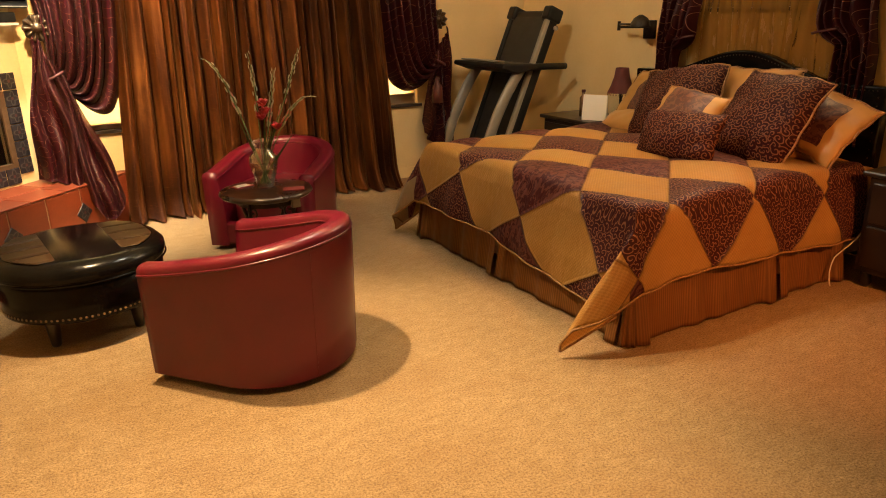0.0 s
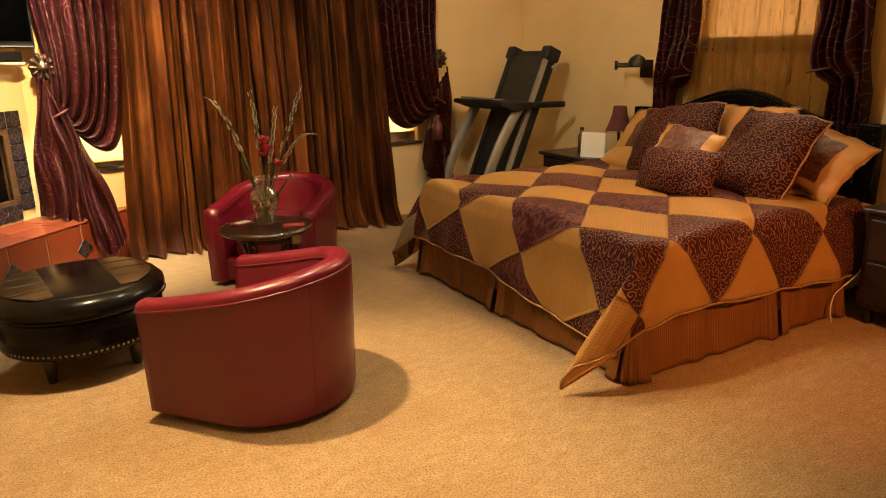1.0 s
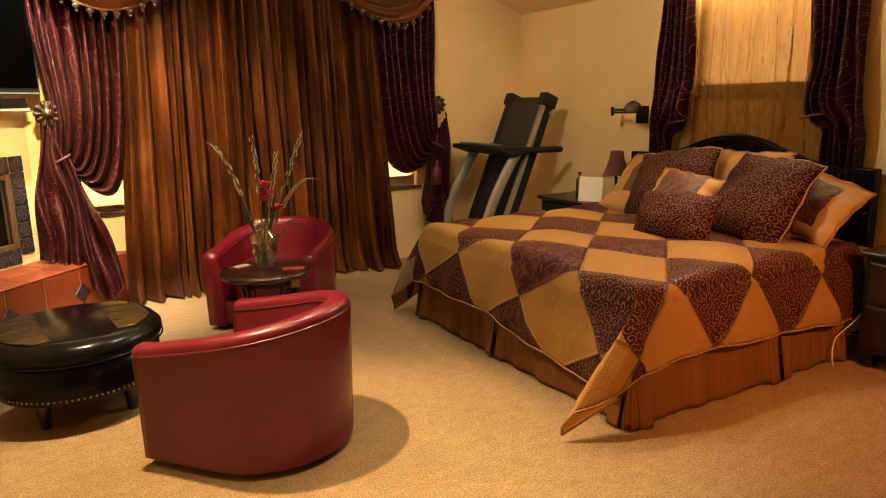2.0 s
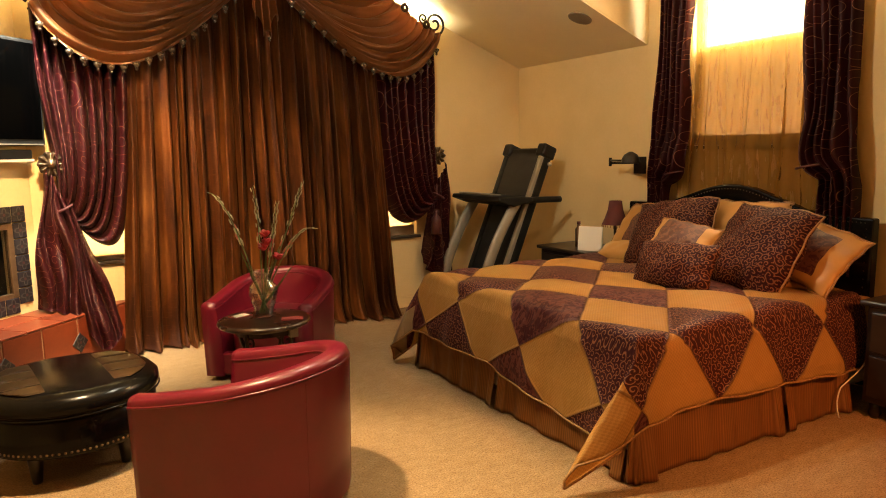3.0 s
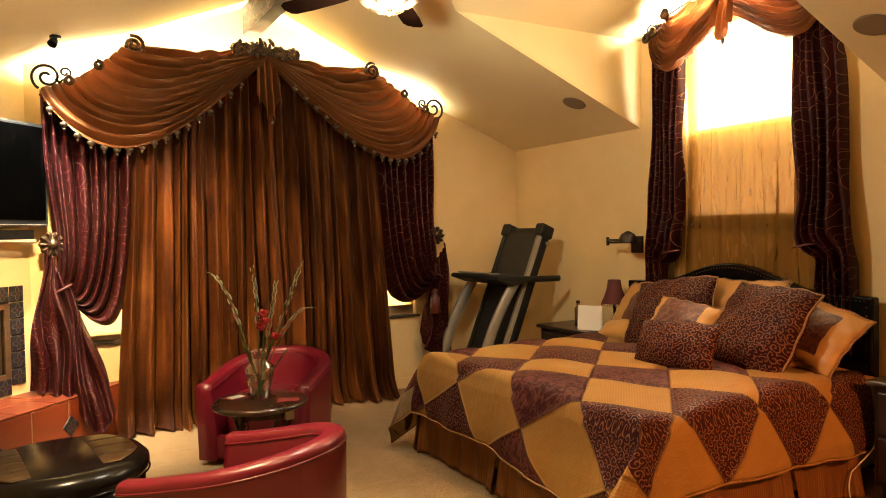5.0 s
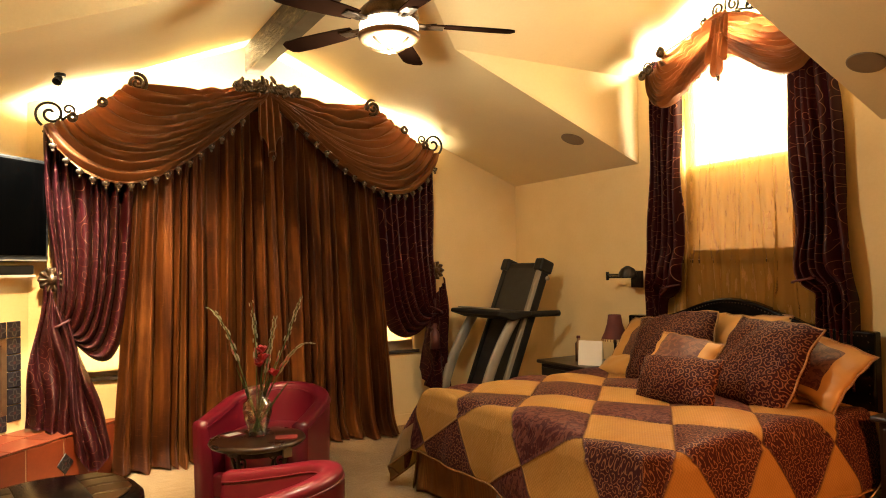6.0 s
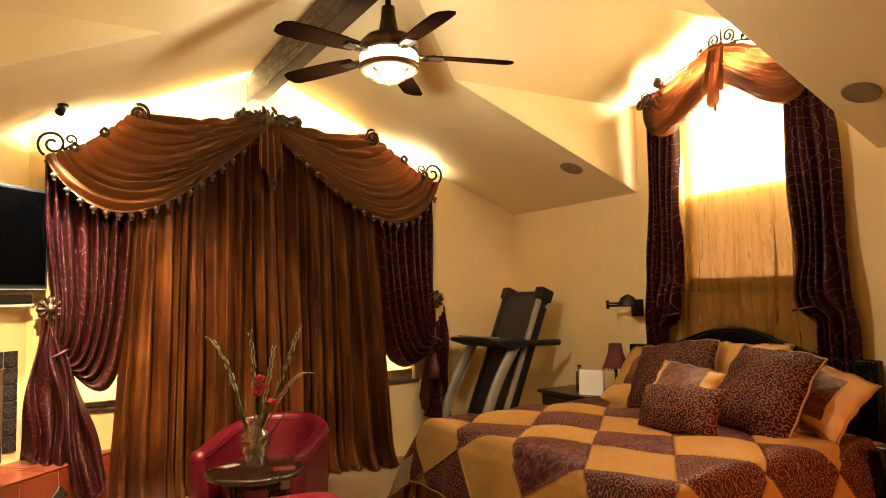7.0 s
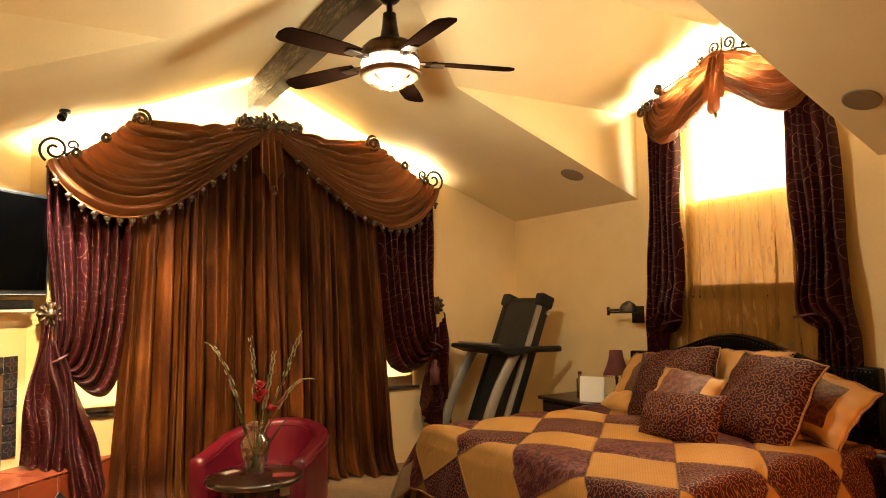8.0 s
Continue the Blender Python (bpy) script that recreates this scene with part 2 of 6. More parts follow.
def velvet():
    m, t, p = mat("old_gold_velvet")
    v = coords(t, "UV")
    nap = noise_tex(t, stretch(t, v, 2.2, 0.6, 1.0), 2.4, 4.0, 0.6, 0.4)
    # upright streaks: brushed nap, and bright ridges and dark valleys painted into the colour
    fold_streak = noise_tex(t, stretch(t, v, 9.0, 0.35, 1.0), 2.0, 3.0, 0.6)
    crush = noise_tex(t, stretch(t, v, 0.7, 2.6, 1.0), 34.0, 4.0, 0.7)
    mixed = math_node(t, "ADD", math_node(t, "MULTIPLY", nap, 0.52), math_node(t, "MULTIPLY", fold_streak, 0.48))
    col = ramp(t, mixed, [(0.39, (0.040, 0.0096, 0.0017)), (0.51, (0.108, 0.0300, 0.0048)), (0.65, (0.26, 0.084, 0.0135))])
    col = mix(t, ramp(t, crush, [(0.58, (0, 0, 0)), (0.72, (0.3, 0.3, 0.3))]), col, (0.30, 0.12, 0.026))
    t.links.new(col, p.inputs["Base Color"])
    p.inputs["Roughness"].default_value = 0.6
    p.inputs["Specular IOR Level"].default_value = 0.2
    p.inputs["Sheen Weight"].default_value = 0.25
    p.inputs["Sheen Roughness"].default_value = 0.30
    p.inputs["Sheen Tint"].default_value = (0.9, 0.42, 0.12, 1.0)
    bump(t, p, math_node(t, "ADD", crush, nap), 0.3, 0.005)
    return m


M["velvet"] = velvet()


def satin(name, c0, c1, rough=0.42, fine=500.0):
    m, t, p = mat(name)
    v = coords(t, "UV")
    tone = noise_tex(t, v, 5.0, 3.0)
    t.links.new(mix(t, tone, c0, c1), p.inputs["Base Color"])
    p.inputs["Roughness"].default_value = rough
    p.inputs["Sheen Weight"].default_value = 0.15
    weave = noise_tex(t, v, fine, 1.0)
    bump(t, p, weave, 0.15, 0.001)
    return m


def let_through(m, color, share):
    t = m.node_tree
    tr = node(t, "ShaderNodeBsdfTranslucent")
    tr.inputs[0].default_value = (*color, 1)
    mx = node(t, "ShaderNodeMixShader", Fac=share)
    t.links.new(t.nodes["Principled BSDF"].outputs[0], mx.inputs[1])
    t.links.new(tr.outputs[0], mx.inputs[2])
    t.links.new(mx.outputs[0], t.nodes["Material Output"].inputs[0])
    return m


M["copper_silk"] = satin("copper_silk", (0.225, 0.080, 0.021), (0.34, 0.130, 0.037), 0.38)
M["copper_silk"].node_tree.nodes["Principled BSDF"].inputs["Sheen Weight"].default_value = 0.0
let_through(M["copper_silk"], (0.42, 0.14, 0.035), 0.09)
M["gold_satin"] = satin("gold_quilted_satin", (0.42, 0.205, 0.042), (0.50, 0.26, 0.060), 0.45)


def skirt_cloth():
    m, t, p = mat("gold_ribbed_skirt_cloth")
    v = coords(t, "UV")
    w = node(t, "ShaderNodeTexWave", Scale=22.0, Distortion=0.6)
    w.bands_direction = "X"
    t.links.new(v, w.inputs["Vector"])
    tone = noise_tex(t, v, 4.0, 3.0)
    t.links.new(mix(t, math_node(t, "MULTIPLY", w.outputs[1], tone), (0.22, 0.086, 0.018), (0.46, 0.21, 0.053)), p.inputs["Base Color"])
    p.inputs["Roughness"].default_value = 0.5
    bump(t, p, w.outputs[1], 0.25, 0.003)
    return m


M["skirt"] = skirt_cloth()


def quilt_cloth():
    """Diamond patchwork laid out by the cloth's own coordinates: gold waffle, plum damask and plum scroll brocade."""
    m, t, p = mat("diamond_patchwork_quilt")
    v = coords(t, "UV")
    sep = t.nodes.new("ShaderNodeSeparateXYZ")
    t.links.new(v, sep.inputs[0])
    # the patchwork lies slightly askew on the bed
    a = math_node(t, "ADD", math_node(t, "MULTIPLY", sep.outputs[0], 1.977), math_node(t, "ADD", math_node(t, "MULTIPLY", sep.outputs[1], 1.152), -7.378))
    b = math_node(t, "ADD", math_node(t, "MULTIPLY", sep.outputs[0], -1.618), math_node(t, "ADD", math_node(t, "MULTIPLY", sep.outputs[1], 1.738), 0.190))
    rank = math_node(t, "ADD", math_node(t, "ADD", math_node(t, "FLOOR", a), math_node(t, "FLOOR", b)), 41.0)
    gold = math_node(t, "GREATER_THAN", math_node(t, "MODULO", rank, 2.0), 0.5)
    # the corner piece at the near foot is gold throughout
    corner = math_node(t, "MULTIPLY", math_node(t, "LESS_THAN", sep.outputs[0], 2.09), math_node(t, "LESS_THAN", sep.outputs[1], 2.02))
    gold = math_node(t, "MAXIMUM", gold, corner)
    # rows of brocade and of damask take turns
    plain_row = math_node(t, "GREATER_THAN", math_node(t, "MODULO", rank, 4.0), 1.5)
    mask = scroll_mask(t, v, 29.0, 0.30, 1.9)
    tone = noise_tex(t, v, 14.0, 4.0, 0.6, 1.0)
    scrolls = mix(t, mask, (0.056, 0.006, 0.014), (0.36, 0.165, 0.085))
    damask = mix(t, ramp(t, noise_tex(t, v, 19.0, 3.0, 0.55, 2.0), [(0.47, (0, 0, 0)), (0.53, (1, 1, 1))]), (0.075, 0.011, 0.017), (0.185, 0.062, 0.046))
    waffle = node(t, "ShaderNodeTexChecker", Scale=110.0)
    t.links.new(v, waffle.inputs["Vector"])
    golden = mix(t, math_node(t, "MULTIPLY", waffle.outputs[1], 0.35), mix(t, tone, (0.54, 0.295, 0.070), (0.64, 0.38, 0.105)), (0.36, 0.17, 0.036))
    plum = mix(t, plain_row, scrolls, damask)
    col = mix(t, gold, plum, golden)
    # the far corner is turned over and shows the pale lining
    turned = math_node(t, "MULTIPLY", math_node(t, "LESS_THAN", sep.outputs[0], 2.02), math_node(t, "GREATER_THAN", sep.outputs[1], 4.16))
    col = mix(t, turned, col, mix(t, tone, (0.34, 0.235, 0.12), (0.42, 0.30, 0.16)))
    # seams: the cloth dips and darkens with stitching along the joints of the patches
    da = math_node(t, "ABSOLUTE", math_node(t, "SUBTRACT", math_node(t, "FRACT", math_node(t, "ADD", a, 0.5)), 0.5))
    db = math_node(t, "ABSOLUTE", math_node(t, "SUBTRACT", math_node(t, "FRACT", math_node(t, "ADD", b, 0.5)), 0.5))
    seam = math_node(t, "MINIMUM", da, db)
    groove = ramp(t, seam, [(0.0, (0, 0, 0)), (0.035, (1, 1, 1))])
    stitch = ramp(t, seam, [(0.008, (1, 1, 1)), (0.016, (0, 0, 0))])
    col = mix(t, math_node(t, "MULTIPLY", stitch, 0.55), col, (0.10, 0.035, 0.02))
    t.links.new(col, p.inputs["Base Color"])
    p.inputs["Roughness"].default_value = 0.5
    p.inputs["Sheen Weight"].default_value = 0.03
    p.inputs["Specular IOR Level"].default_value = 0.3
    h = math_node(t, "ADD", math_node(t, "MULTIPLY", groove, 1.0),
                  math_node(t, "MULTIPLY", math_node(t, "MULTIPLY", waffle.outputs[1], gold), 0.12))
    wrinkle = noise_tex(t, stretch(t, v, 1.0, 2.2, 1.0), 11.0, 3.0, 0.6, 0.6)
    bump(t, p, math_node(t, "ADD", h, math_node(t, "MULTIPLY", wrinkle, 0.9)), 0.7, 0.012)
    return m


M["quilt"] = quilt_cloth()


def framed_sham(name, wx, wy):
    """Gold sham with a plum panel in its middle, by the cloth's own coordinates from -1 to 1."""
    m, t, p = mat(name)
    v = coords(t, "UV")
    sep = t.nodes.new("ShaderNodeSeparateXYZ")
    t.links.new(v, sep.inputs[0])
    inx = math_node(t, "LESS_THAN", math_node(t, "ABSOLUTE", math_node(t, "MULTIPLY", sep.outputs[0], 1.0)), wx)
    iny = math_node(t, "LESS_THAN", math_node(t, "ABSOLUTE", math_node(t, "MULTIPLY", sep.outputs[1], 1.0)), wy)
    tone = noise_tex(t, v, 14.0, 4.0, 0.6, 1.0)
    leafy = ramp(t, noise_tex(t, v, 17.0, 3.0, 0.6, 2.2), [(0.46, (0, 0, 0)), (0.52, (1, 1, 1))])
    plum = mix(t, leafy, (0.050, 0.010, 0.010), (0.115, 0.040, 0.022))
    gold = mix(t, tone, (0.38, 0.195, 0.042), (0.47, 0.25, 0.062))
    t.links.new(mix(t, math_node(t, "MULTIPLY", inx, iny), gold, plum), p.inputs["Base Color"])
    p.inputs["Roughness"].default_value = 0.48
    bump(t, p, noise_tex(t, v, 400.0, 1.0), 0.2, 0.001)
    return m


M["sham"] = framed_sham("gold_sham_with_plum_panel", 0.21, 0.135)
M["banded"] = framed_sham("plum_damask_with_gold_ends", 0.165, 1.0)


def tile_flower():
    """Dark glazed tile with a four-petalled relief, by the tile's own coordinates."""
    m, t, p = mat("dark_glazed_relief_tile")
    v = coords(t, "UV")
    sep = t.nodes.new("ShaderNodeSeparateXYZ")
    t.links.new(v, sep.inputs[0])
    r = math_node(t, "SQRT", math_node(t, "ADD", math_node(t, "POWER", sep.outputs[0], 2.0), math_node(t, "POWER", sep.outputs[1], 2.0)))
    ang = math_node(t, "ARCTAN2", sep.outputs[1], sep.outputs[0])
    pet = math_node(t, "ADD", math_node(t, "MULTIPLY", math_node(t, "COSINE", math_node(t, "MULTIPLY", ang, 4.0)), 0.22), 0.62)
    ring = math_node(t, "ABSOLUTE", math_node(t, "SUBTRACT", r, pet))
    line = ramp(t, ring, [(0.05, (1, 1, 1)), (0.16, (0, 0, 0))])
    eye = ramp(t, r, [(0.16, (1, 1, 1)), (0.24, (0, 0, 0))])
    col = mix(t, line, (0.012, 0.009, 0.012), (0.050, 0.042, 0.034))
    col = mix(t, eye, col, (0.07, 0.02, 0.018))
    t.links.new(col, p.inputs["Base Color"])
    p.inputs["Roughness"].default_value = 0.45
    bump(t, p, line, 0.5, 0.004)
    return m


M["flower_tile"] = tile_flower()


def beam_wood():
    m, t, p = mat("hewn_dark_beam")
    v = coords(t)
    grain = noise_tex(t, stretch(t, v, 20.0, 5.0, 45.0), 1.0, 4.0, 0.7)
    hew = noise_tex(t, stretch(t, v, 9.0, 6.0, 22.0), 1.6, 3.0, 0.6)
    t.links.new(ramp(t, hew, [(0.35, (0.020, 0.011, 0.007)), (0.53, (0.036, 0.021, 0.012)), (0.66, (0.16, 0.11, 0.07))]), p.inputs["Base Color"])
    p.inputs["Roughness"].default_value = 0.6
    bump(t, p, math_node(t, "ADD", hew, grain), 0.8, 0.02)
    return m


M["beam"] = beam_wood()
M["beam_under"] = plain("dark_beam_underside", (0.020, 0.010, 0.006), (0.040, 0.020, 0.011), 6.0, 0.5, fine=50.0, relief=0.3)


def glow(name, color, strength):
    m, t, p = mat(name)
    p.inputs["Base Color"].default_value = (*color, 1)
    p.inputs["Emission Color"].default_value = (*color, 1)
    p.inputs["Emission Strength"].default_value = strength
    return m


M["bowl"] = glow("lit_opal_glass", (1.0, 0.88, 0.60), 2.6)
M["sky_card"] = glow("bright_sky", (1.0, 0.93, 0.74), 9.0)
M["sky_low"] = glow("bright_garden_light", (1.0, 0.82, 0.46), 15.0)


def thin_cloth(name, color, see, rough=0.7, weave=0.0):
    """Thin cloth that lets light through: translucent, with some bare holes."""
    m, t, p = mat(name)
    v = coords(t, "UV")
    out = t.nodes["Material Output"]
    dif = node(t, "ShaderNodeBsdfDiffuse")
    tra = node(t, "ShaderNodeBsdfTranslucent")
    hole = node(t, "ShaderNodeBsdfTransparent")
    tone = noise_tex(t, stretch(t, v, 1.0, 0.15, 1.0), 30.0 if not weave else weave, 3.0)
    col = mix(t, tone, tuple(x * 0.8 for x in color), tuple(min(1, x * 1.15) for x in color))
    hole.inputs[0].default_value = (*[min(1, 0.35 + 0.65 * x) for x in color], 1)
    for n in (dif, tra):
        t.links.new(col, n.inputs[0])
    m1, m2 = node(t, "ShaderNodeMixShader", Fac=0.55), node(t, "ShaderNodeMixShader", Fac=see)
    t.links.new(dif.outputs[0], m1.inputs[1])
    t.links.new(tra.outputs[0], m1.inputs[2])
    t.links.new(m1.outputs[0], m2.inputs[1])
    t.links.new(hole.outputs[0], m2.inputs[2])
    t.links.new(m2.outputs[0], out.inputs[0])
    return m


M["sheer"] = thin_cloth("gold_sheer_voile", (0.45, 0.255, 0.046), 0.58)
M["shade"] = thin_cloth("woven_straw_shade", (0.70, 0.50, 0.22), 0.10, weave=60.0)
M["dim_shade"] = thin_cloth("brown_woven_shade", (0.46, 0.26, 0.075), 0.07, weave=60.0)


def glass():
    m, t, p = mat("clear_glass")
    p.inputs["Transmission Weight"].default_value = 1.0
    p.inputs["Roughness"].default_value = 0.02
    p.inputs["IOR"].default_value = 1.45
    p.inputs["Base Color"].default_value = (0.97, 0.97, 0.93, 1)
    return m


M["glass"] = glass()


def thin_glass():
    """Blown glass too thin to bend what stands behind it: clear, with its gloss."""
    m, t, p = mat("thin_clear_glass")
    clear, gloss = node(t, "ShaderNodeBsdfTransparent"), node(t, "ShaderNodeBsdfGlossy", Roughness=0.03)
    clear.inputs[0].default_value = (0.93, 0.95, 0.90, 1)
    mx, fr = t.nodes.new("ShaderNodeMixShader"), node(t, "ShaderNodeLayerWeight", Blend=0.4)
    t.links.new(math_node(t, "ADD", math_node(t, "MULTIPLY", math_node(t, "POWER", fr.outputs["Facing"], 1.6), 0.85), 0.12), mx.inputs[0])
    t.links.new(clear.outputs[0], mx.inputs[1])
    t.links.new(gloss.outputs[0], mx.inputs[2])
    t.links.new(mx.outputs[0], t.nodes["Material Output"].inputs[0])
    return m


M["thin_glass"] = thin_glass()


# ---- building helpers ----
def part(name, bm, material, parent=None, label="", smooth=False, m=None):
    """Links a bmesh as one mesh object, under a thing or a part if one is given."""
    me = bpy.data.meshes.new(name)
    bm.to_mesh(me)
    bm.free()
    for mt in material if isinstance(material, (list, tuple)) else [material]:
        me.materials.append(mt)
    if smooth:
        for f in me.polygons:
            f.use_smooth = True
    ob = new(name, me)
    if parent is not None:
        ob.parent = parent
    if m is not None:
        ob.matrix_local = m
    if label:
        ob["label"] = label
    return ob


def again(ob, m, parent=None):
    """Another object on the same mesh."""
    o = new(ob.name.split(".")[0], ob.data)
    o.parent = parent if parent is not None else ob.parent
    o.matrix_local = m
    return o


def thing(name, label, category, m=None, group="", kind=""):
    ob = new(name)
    ob.empty_display_size = 0.1
    if m is not None:
        ob.matrix_local = m
    return tagged(ob, label, category, group, kind)


def box(x0, x1, y0, y1, z0, z1, bevel=0.0, seg=2, bm=None):
    own = bmesh.new()
    bmesh.ops.create_cube(own, size=1.0)
    for v in own.verts:
        v.co = Vector(((x0 + x1) / 2 + v.co.x * (x1 - x0), (y0 + y1) / 2 + v.co.y * (y1 - y0), (z0 + z1) / 2 + v.co.z * (z1 - z0)))
    if bevel:
        bmesh.ops.bevel(own, geom=own.edges[:], offset=bevel, segments=seg, profile=0.5, affect="EDGES")
    if bm is None:
        return own
    me = bpy.data.meshes.new("tmp")
    own.to_mesh(me)
    own.free()
    bm.from_mesh(me)
    bpy.data.meshes.remove(me)
    return bm


def merge(*bms):
    first = bms[0]
    for b in bms[1:]:
        me = bpy.data.meshes.new("tmp")
        b.to_mesh(me)
        b.free()
        first.from_mesh(me)
        bpy.data.meshes.remove(me)
    return first


def moved(bm, m):
    bmesh.ops.transform(bm, matrix=m, verts=bm.verts)
    return bm


def prism(points, depth, axis="y", bevel=0.0):
    """Extrudes a flat outline (pairs) by depth along an axis; y: outline in x,z; x: outline in y,z; z: outline in x,y."""
    bm = bmesh.new()

    def at(p, d):
        return {"y": (p[0], d, p[1]), "x": (d, p[0], p[1]), "z": (p[0], p[1], d)}[axis]
    a = [bm.verts.new(at(p, 0)) for p in points]
    b = [bm.verts.new(at(p, depth)) for p in points]
    n = len(points)
    bm.faces.new(a)
    bm.faces.new(b[::-1])
    for i in range(n):
        bm.faces.new((a[i], b[i], b[(i + 1) % n], a[(i + 1) % n]))
    bmesh.ops.recalc_face_normals(bm, faces=bm.faces)
    if bevel:
        bmesh.ops.bevel(bm, geom=bm.edges[:], offset=bevel, segments=2, profile=0.5, affect="EDGES")
    return bm


def lathe(profile, seg=32, cap=True):
    """Turns a profile of (radius, z) about z."""
    bm = bmesh.new()
    rings = []
    for r, z in profile:
        rings.append([bm.verts.new((max(r, 1e-4) * math.cos(2 * math.pi * i / seg), max(r, 1e-4) * math.sin(2 * math.pi * i / seg), z)) for i in range(seg)])
    for a, b in zip(rings, rings[1:]):
        for i in range(seg):
            bm.faces.new((a[i], a[(i + 1) % seg], b[(i + 1) % seg], b[i]))
    if cap:
        bm.faces.new(rings[0][::-1])
        bm.faces.new(rings[-1])
    return bm


def tube(points, radius, seg=8, taper=None):
    """A round rod along a line of points."""
    bm = bmesh.new()
    pts = [Vector(p) for p in points]
    rings = []
    up = None
    for i, p in enumerate(pts):
        d = (pts[min(i + 1, len(pts) - 1)] - pts[max(i - 1, 0)]).normalized()
        if up is None:
            up = Vector((0, 0, 1)) if abs(d.z) < 0.9 else Vector((1, 0, 0))
        s = d.cross(up).normalized()
        up = s.cross(d).normalized()
        r = radius * (1 if taper is None else taper(i / (len(pts) - 1)))
        rings.append([bm.verts.new(p + (s * math.cos(2 * math.pi * k / seg) + up * math.sin(2 * math.pi * k / seg)) * r) for k in range(seg)])
    for a, b in zip(rings, rings[1:]):
        for k in range(seg):
            bm.faces.new((a[k], a[(k + 1) % seg], b[(k + 1) % seg], b[k]))
    bm.faces.new(rings[0][::-1])
    bm.faces.new(rings[-1])
    return bm


def bezier(p0, p1, p2, p3, n=16):
    out = []
    for i in range(n + 1):
        t = i / n
        a, b, c, d = (1 - t) ** 3, 3 * t * (1 - t) ** 2, 3 * t * t * (1 - t), t ** 3
        out.append(tuple(a * w + b * x + c * y + d * z for w, x, y, z in zip(p0, p1, p2, p3)))
    return out


def sheet(nu, nv, place, cloth=None, thick=0.0):
    """A grid of quads from place(u, v); cloth(u, v) gives its own coordinates in metres. thick: a second, inner layer."""
    bm = bmesh.new()
    uv = bm.loops.layers.uv.new("UVMap")
    grid = [[bm.verts.new(place(i / nu, j / nv)) for i in range(nu + 1)] for j in range(nv + 1)]
    for j in range(nv):
        for i in range(nu):
            f = bm.faces.new((grid[j][i], grid[j][i + 1], grid[j + 1][i + 1], grid[j + 1][i]))
            if cloth:
                for loop, (a, b) in zip(f.loops, ((i, j), (i + 1, j), (i + 1, j + 1), (i, j + 1))):
                    loop[uv].uv = cloth(a / nu, b / nv)
    if thick:
        bmesh.ops.solidify(bm, geom=bm.faces[:], thickness=thick)
    return bm


def spiral(turns, r0, r1, start=0.0, n=28, hand=1):
    return [((r0 + (r1 - r0) * i / n) * math.cos(start + hand * 2 * math.pi * turns * i / n),
             (r0 + (r1 - r0) * i / n) * math.sin(start + hand * 2 * math.pi * turns * i / n)) for i in range(n + 1)]


# ---- the room ----
def slope_z(x):
    return RIDGE_Z - PITCH * abs(x - RIDGE_X)


part("floor", box(X_L - 0.15, X_B + 0.15, Y_S - 0.15, Y_A + 0.15, -0.12, 0.0), M["carpet"])
tagged(bpy.data.objects["floor"], "wall-to-wall beige cut-pile carpet with brushed marks", "carpet", kind="structure")


def wall_with_holes(u0, u1, top, holes, depth, place):
    """A wall of blocks round its openings. top: outline points (u, z) of its upper edge; holes: (u0, u1, z0, z1)."""
    cuts = sorted({u0, u1, *[h[0] for h in holes], *[h[1] for h in holes], *[p[0] for p in top]})

    def top_at(u):
        for (a, za), (b, zb) in zip(top, top[1:]):
            if a <= u <= b:
                return za + (zb - za) * (u - a) / (b - a) if b > a else za
        return top[-1][1]
    out = bmesh.new()
    for a, b in zip(cuts, cuts[1:]):
        mid = (a + b) / 2
        spans, z = [], 0.0
        for h in sorted((h for h in holes if h[0] <= mid <= h[1]), key=lambda h: h[2]):
            spans.append((z, h[2]))
            z = h[3]
        spans.append((z, None))
        for lo, hi in spans:
            ta, tb = (top_at(a + 1e-6), top_at(b - 1e-6)) if hi is None else (hi, hi)
            if max(ta, tb) - lo < 0.005:
                continue
            merge(out, prism([(a, lo), (b, lo), (b, tb), (a, ta)], depth, "y"))
    bmesh.ops.transform(out, matrix=place, verts=out.verts)
    bmesh.ops.recalc_face_normals(out, faces=out.faces)
    return out


# gable wall with the two windows beside the big drapery
part("wall_north", wall_with_holes(X_L, X_B, [(X_L, slope_z(X_L)), (RIDGE_X, RIDGE_Z), (X_B, EAVE_Z)],
                                   [(0.10, 0.62, 0.70, 1.9), (2.62, 3.07, 0.70, 1.9)], 0.15, pose(0, Y_A, 0)), M["plaster"])
tagged(bpy.data.objects["wall_north"], "cream stucco gable wall behind the draperies", "wall", kind="structure")
# eave wall with its dormer gable and tall window; local u runs against y
WALL_B = pose(X_B, 0, 0, 0, 0, -90)
part("wall_east", wall_with_holes(-Y_A - 0.15, -Y_S, [(-Y_A - 0.15, EAVE_Z), (-DORM_Y1, EAVE_Z), (-DORM_Y1, DORM_Z), (-DORM_MID, RIDGE_Z), (-DORM_Y0, DORM_Z), (-DORM_Y0, EAVE_Z), (-Y_S, EAVE_Z)],
                                  [(-3.66, -2.62, 1.50, 3.02)], 0.15, WALL_B), M["plaster"])
tagged(bpy.data.objects["wall_east"], "cream stucco wall behind the bed with a dormer gable", "wall", kind="structure")
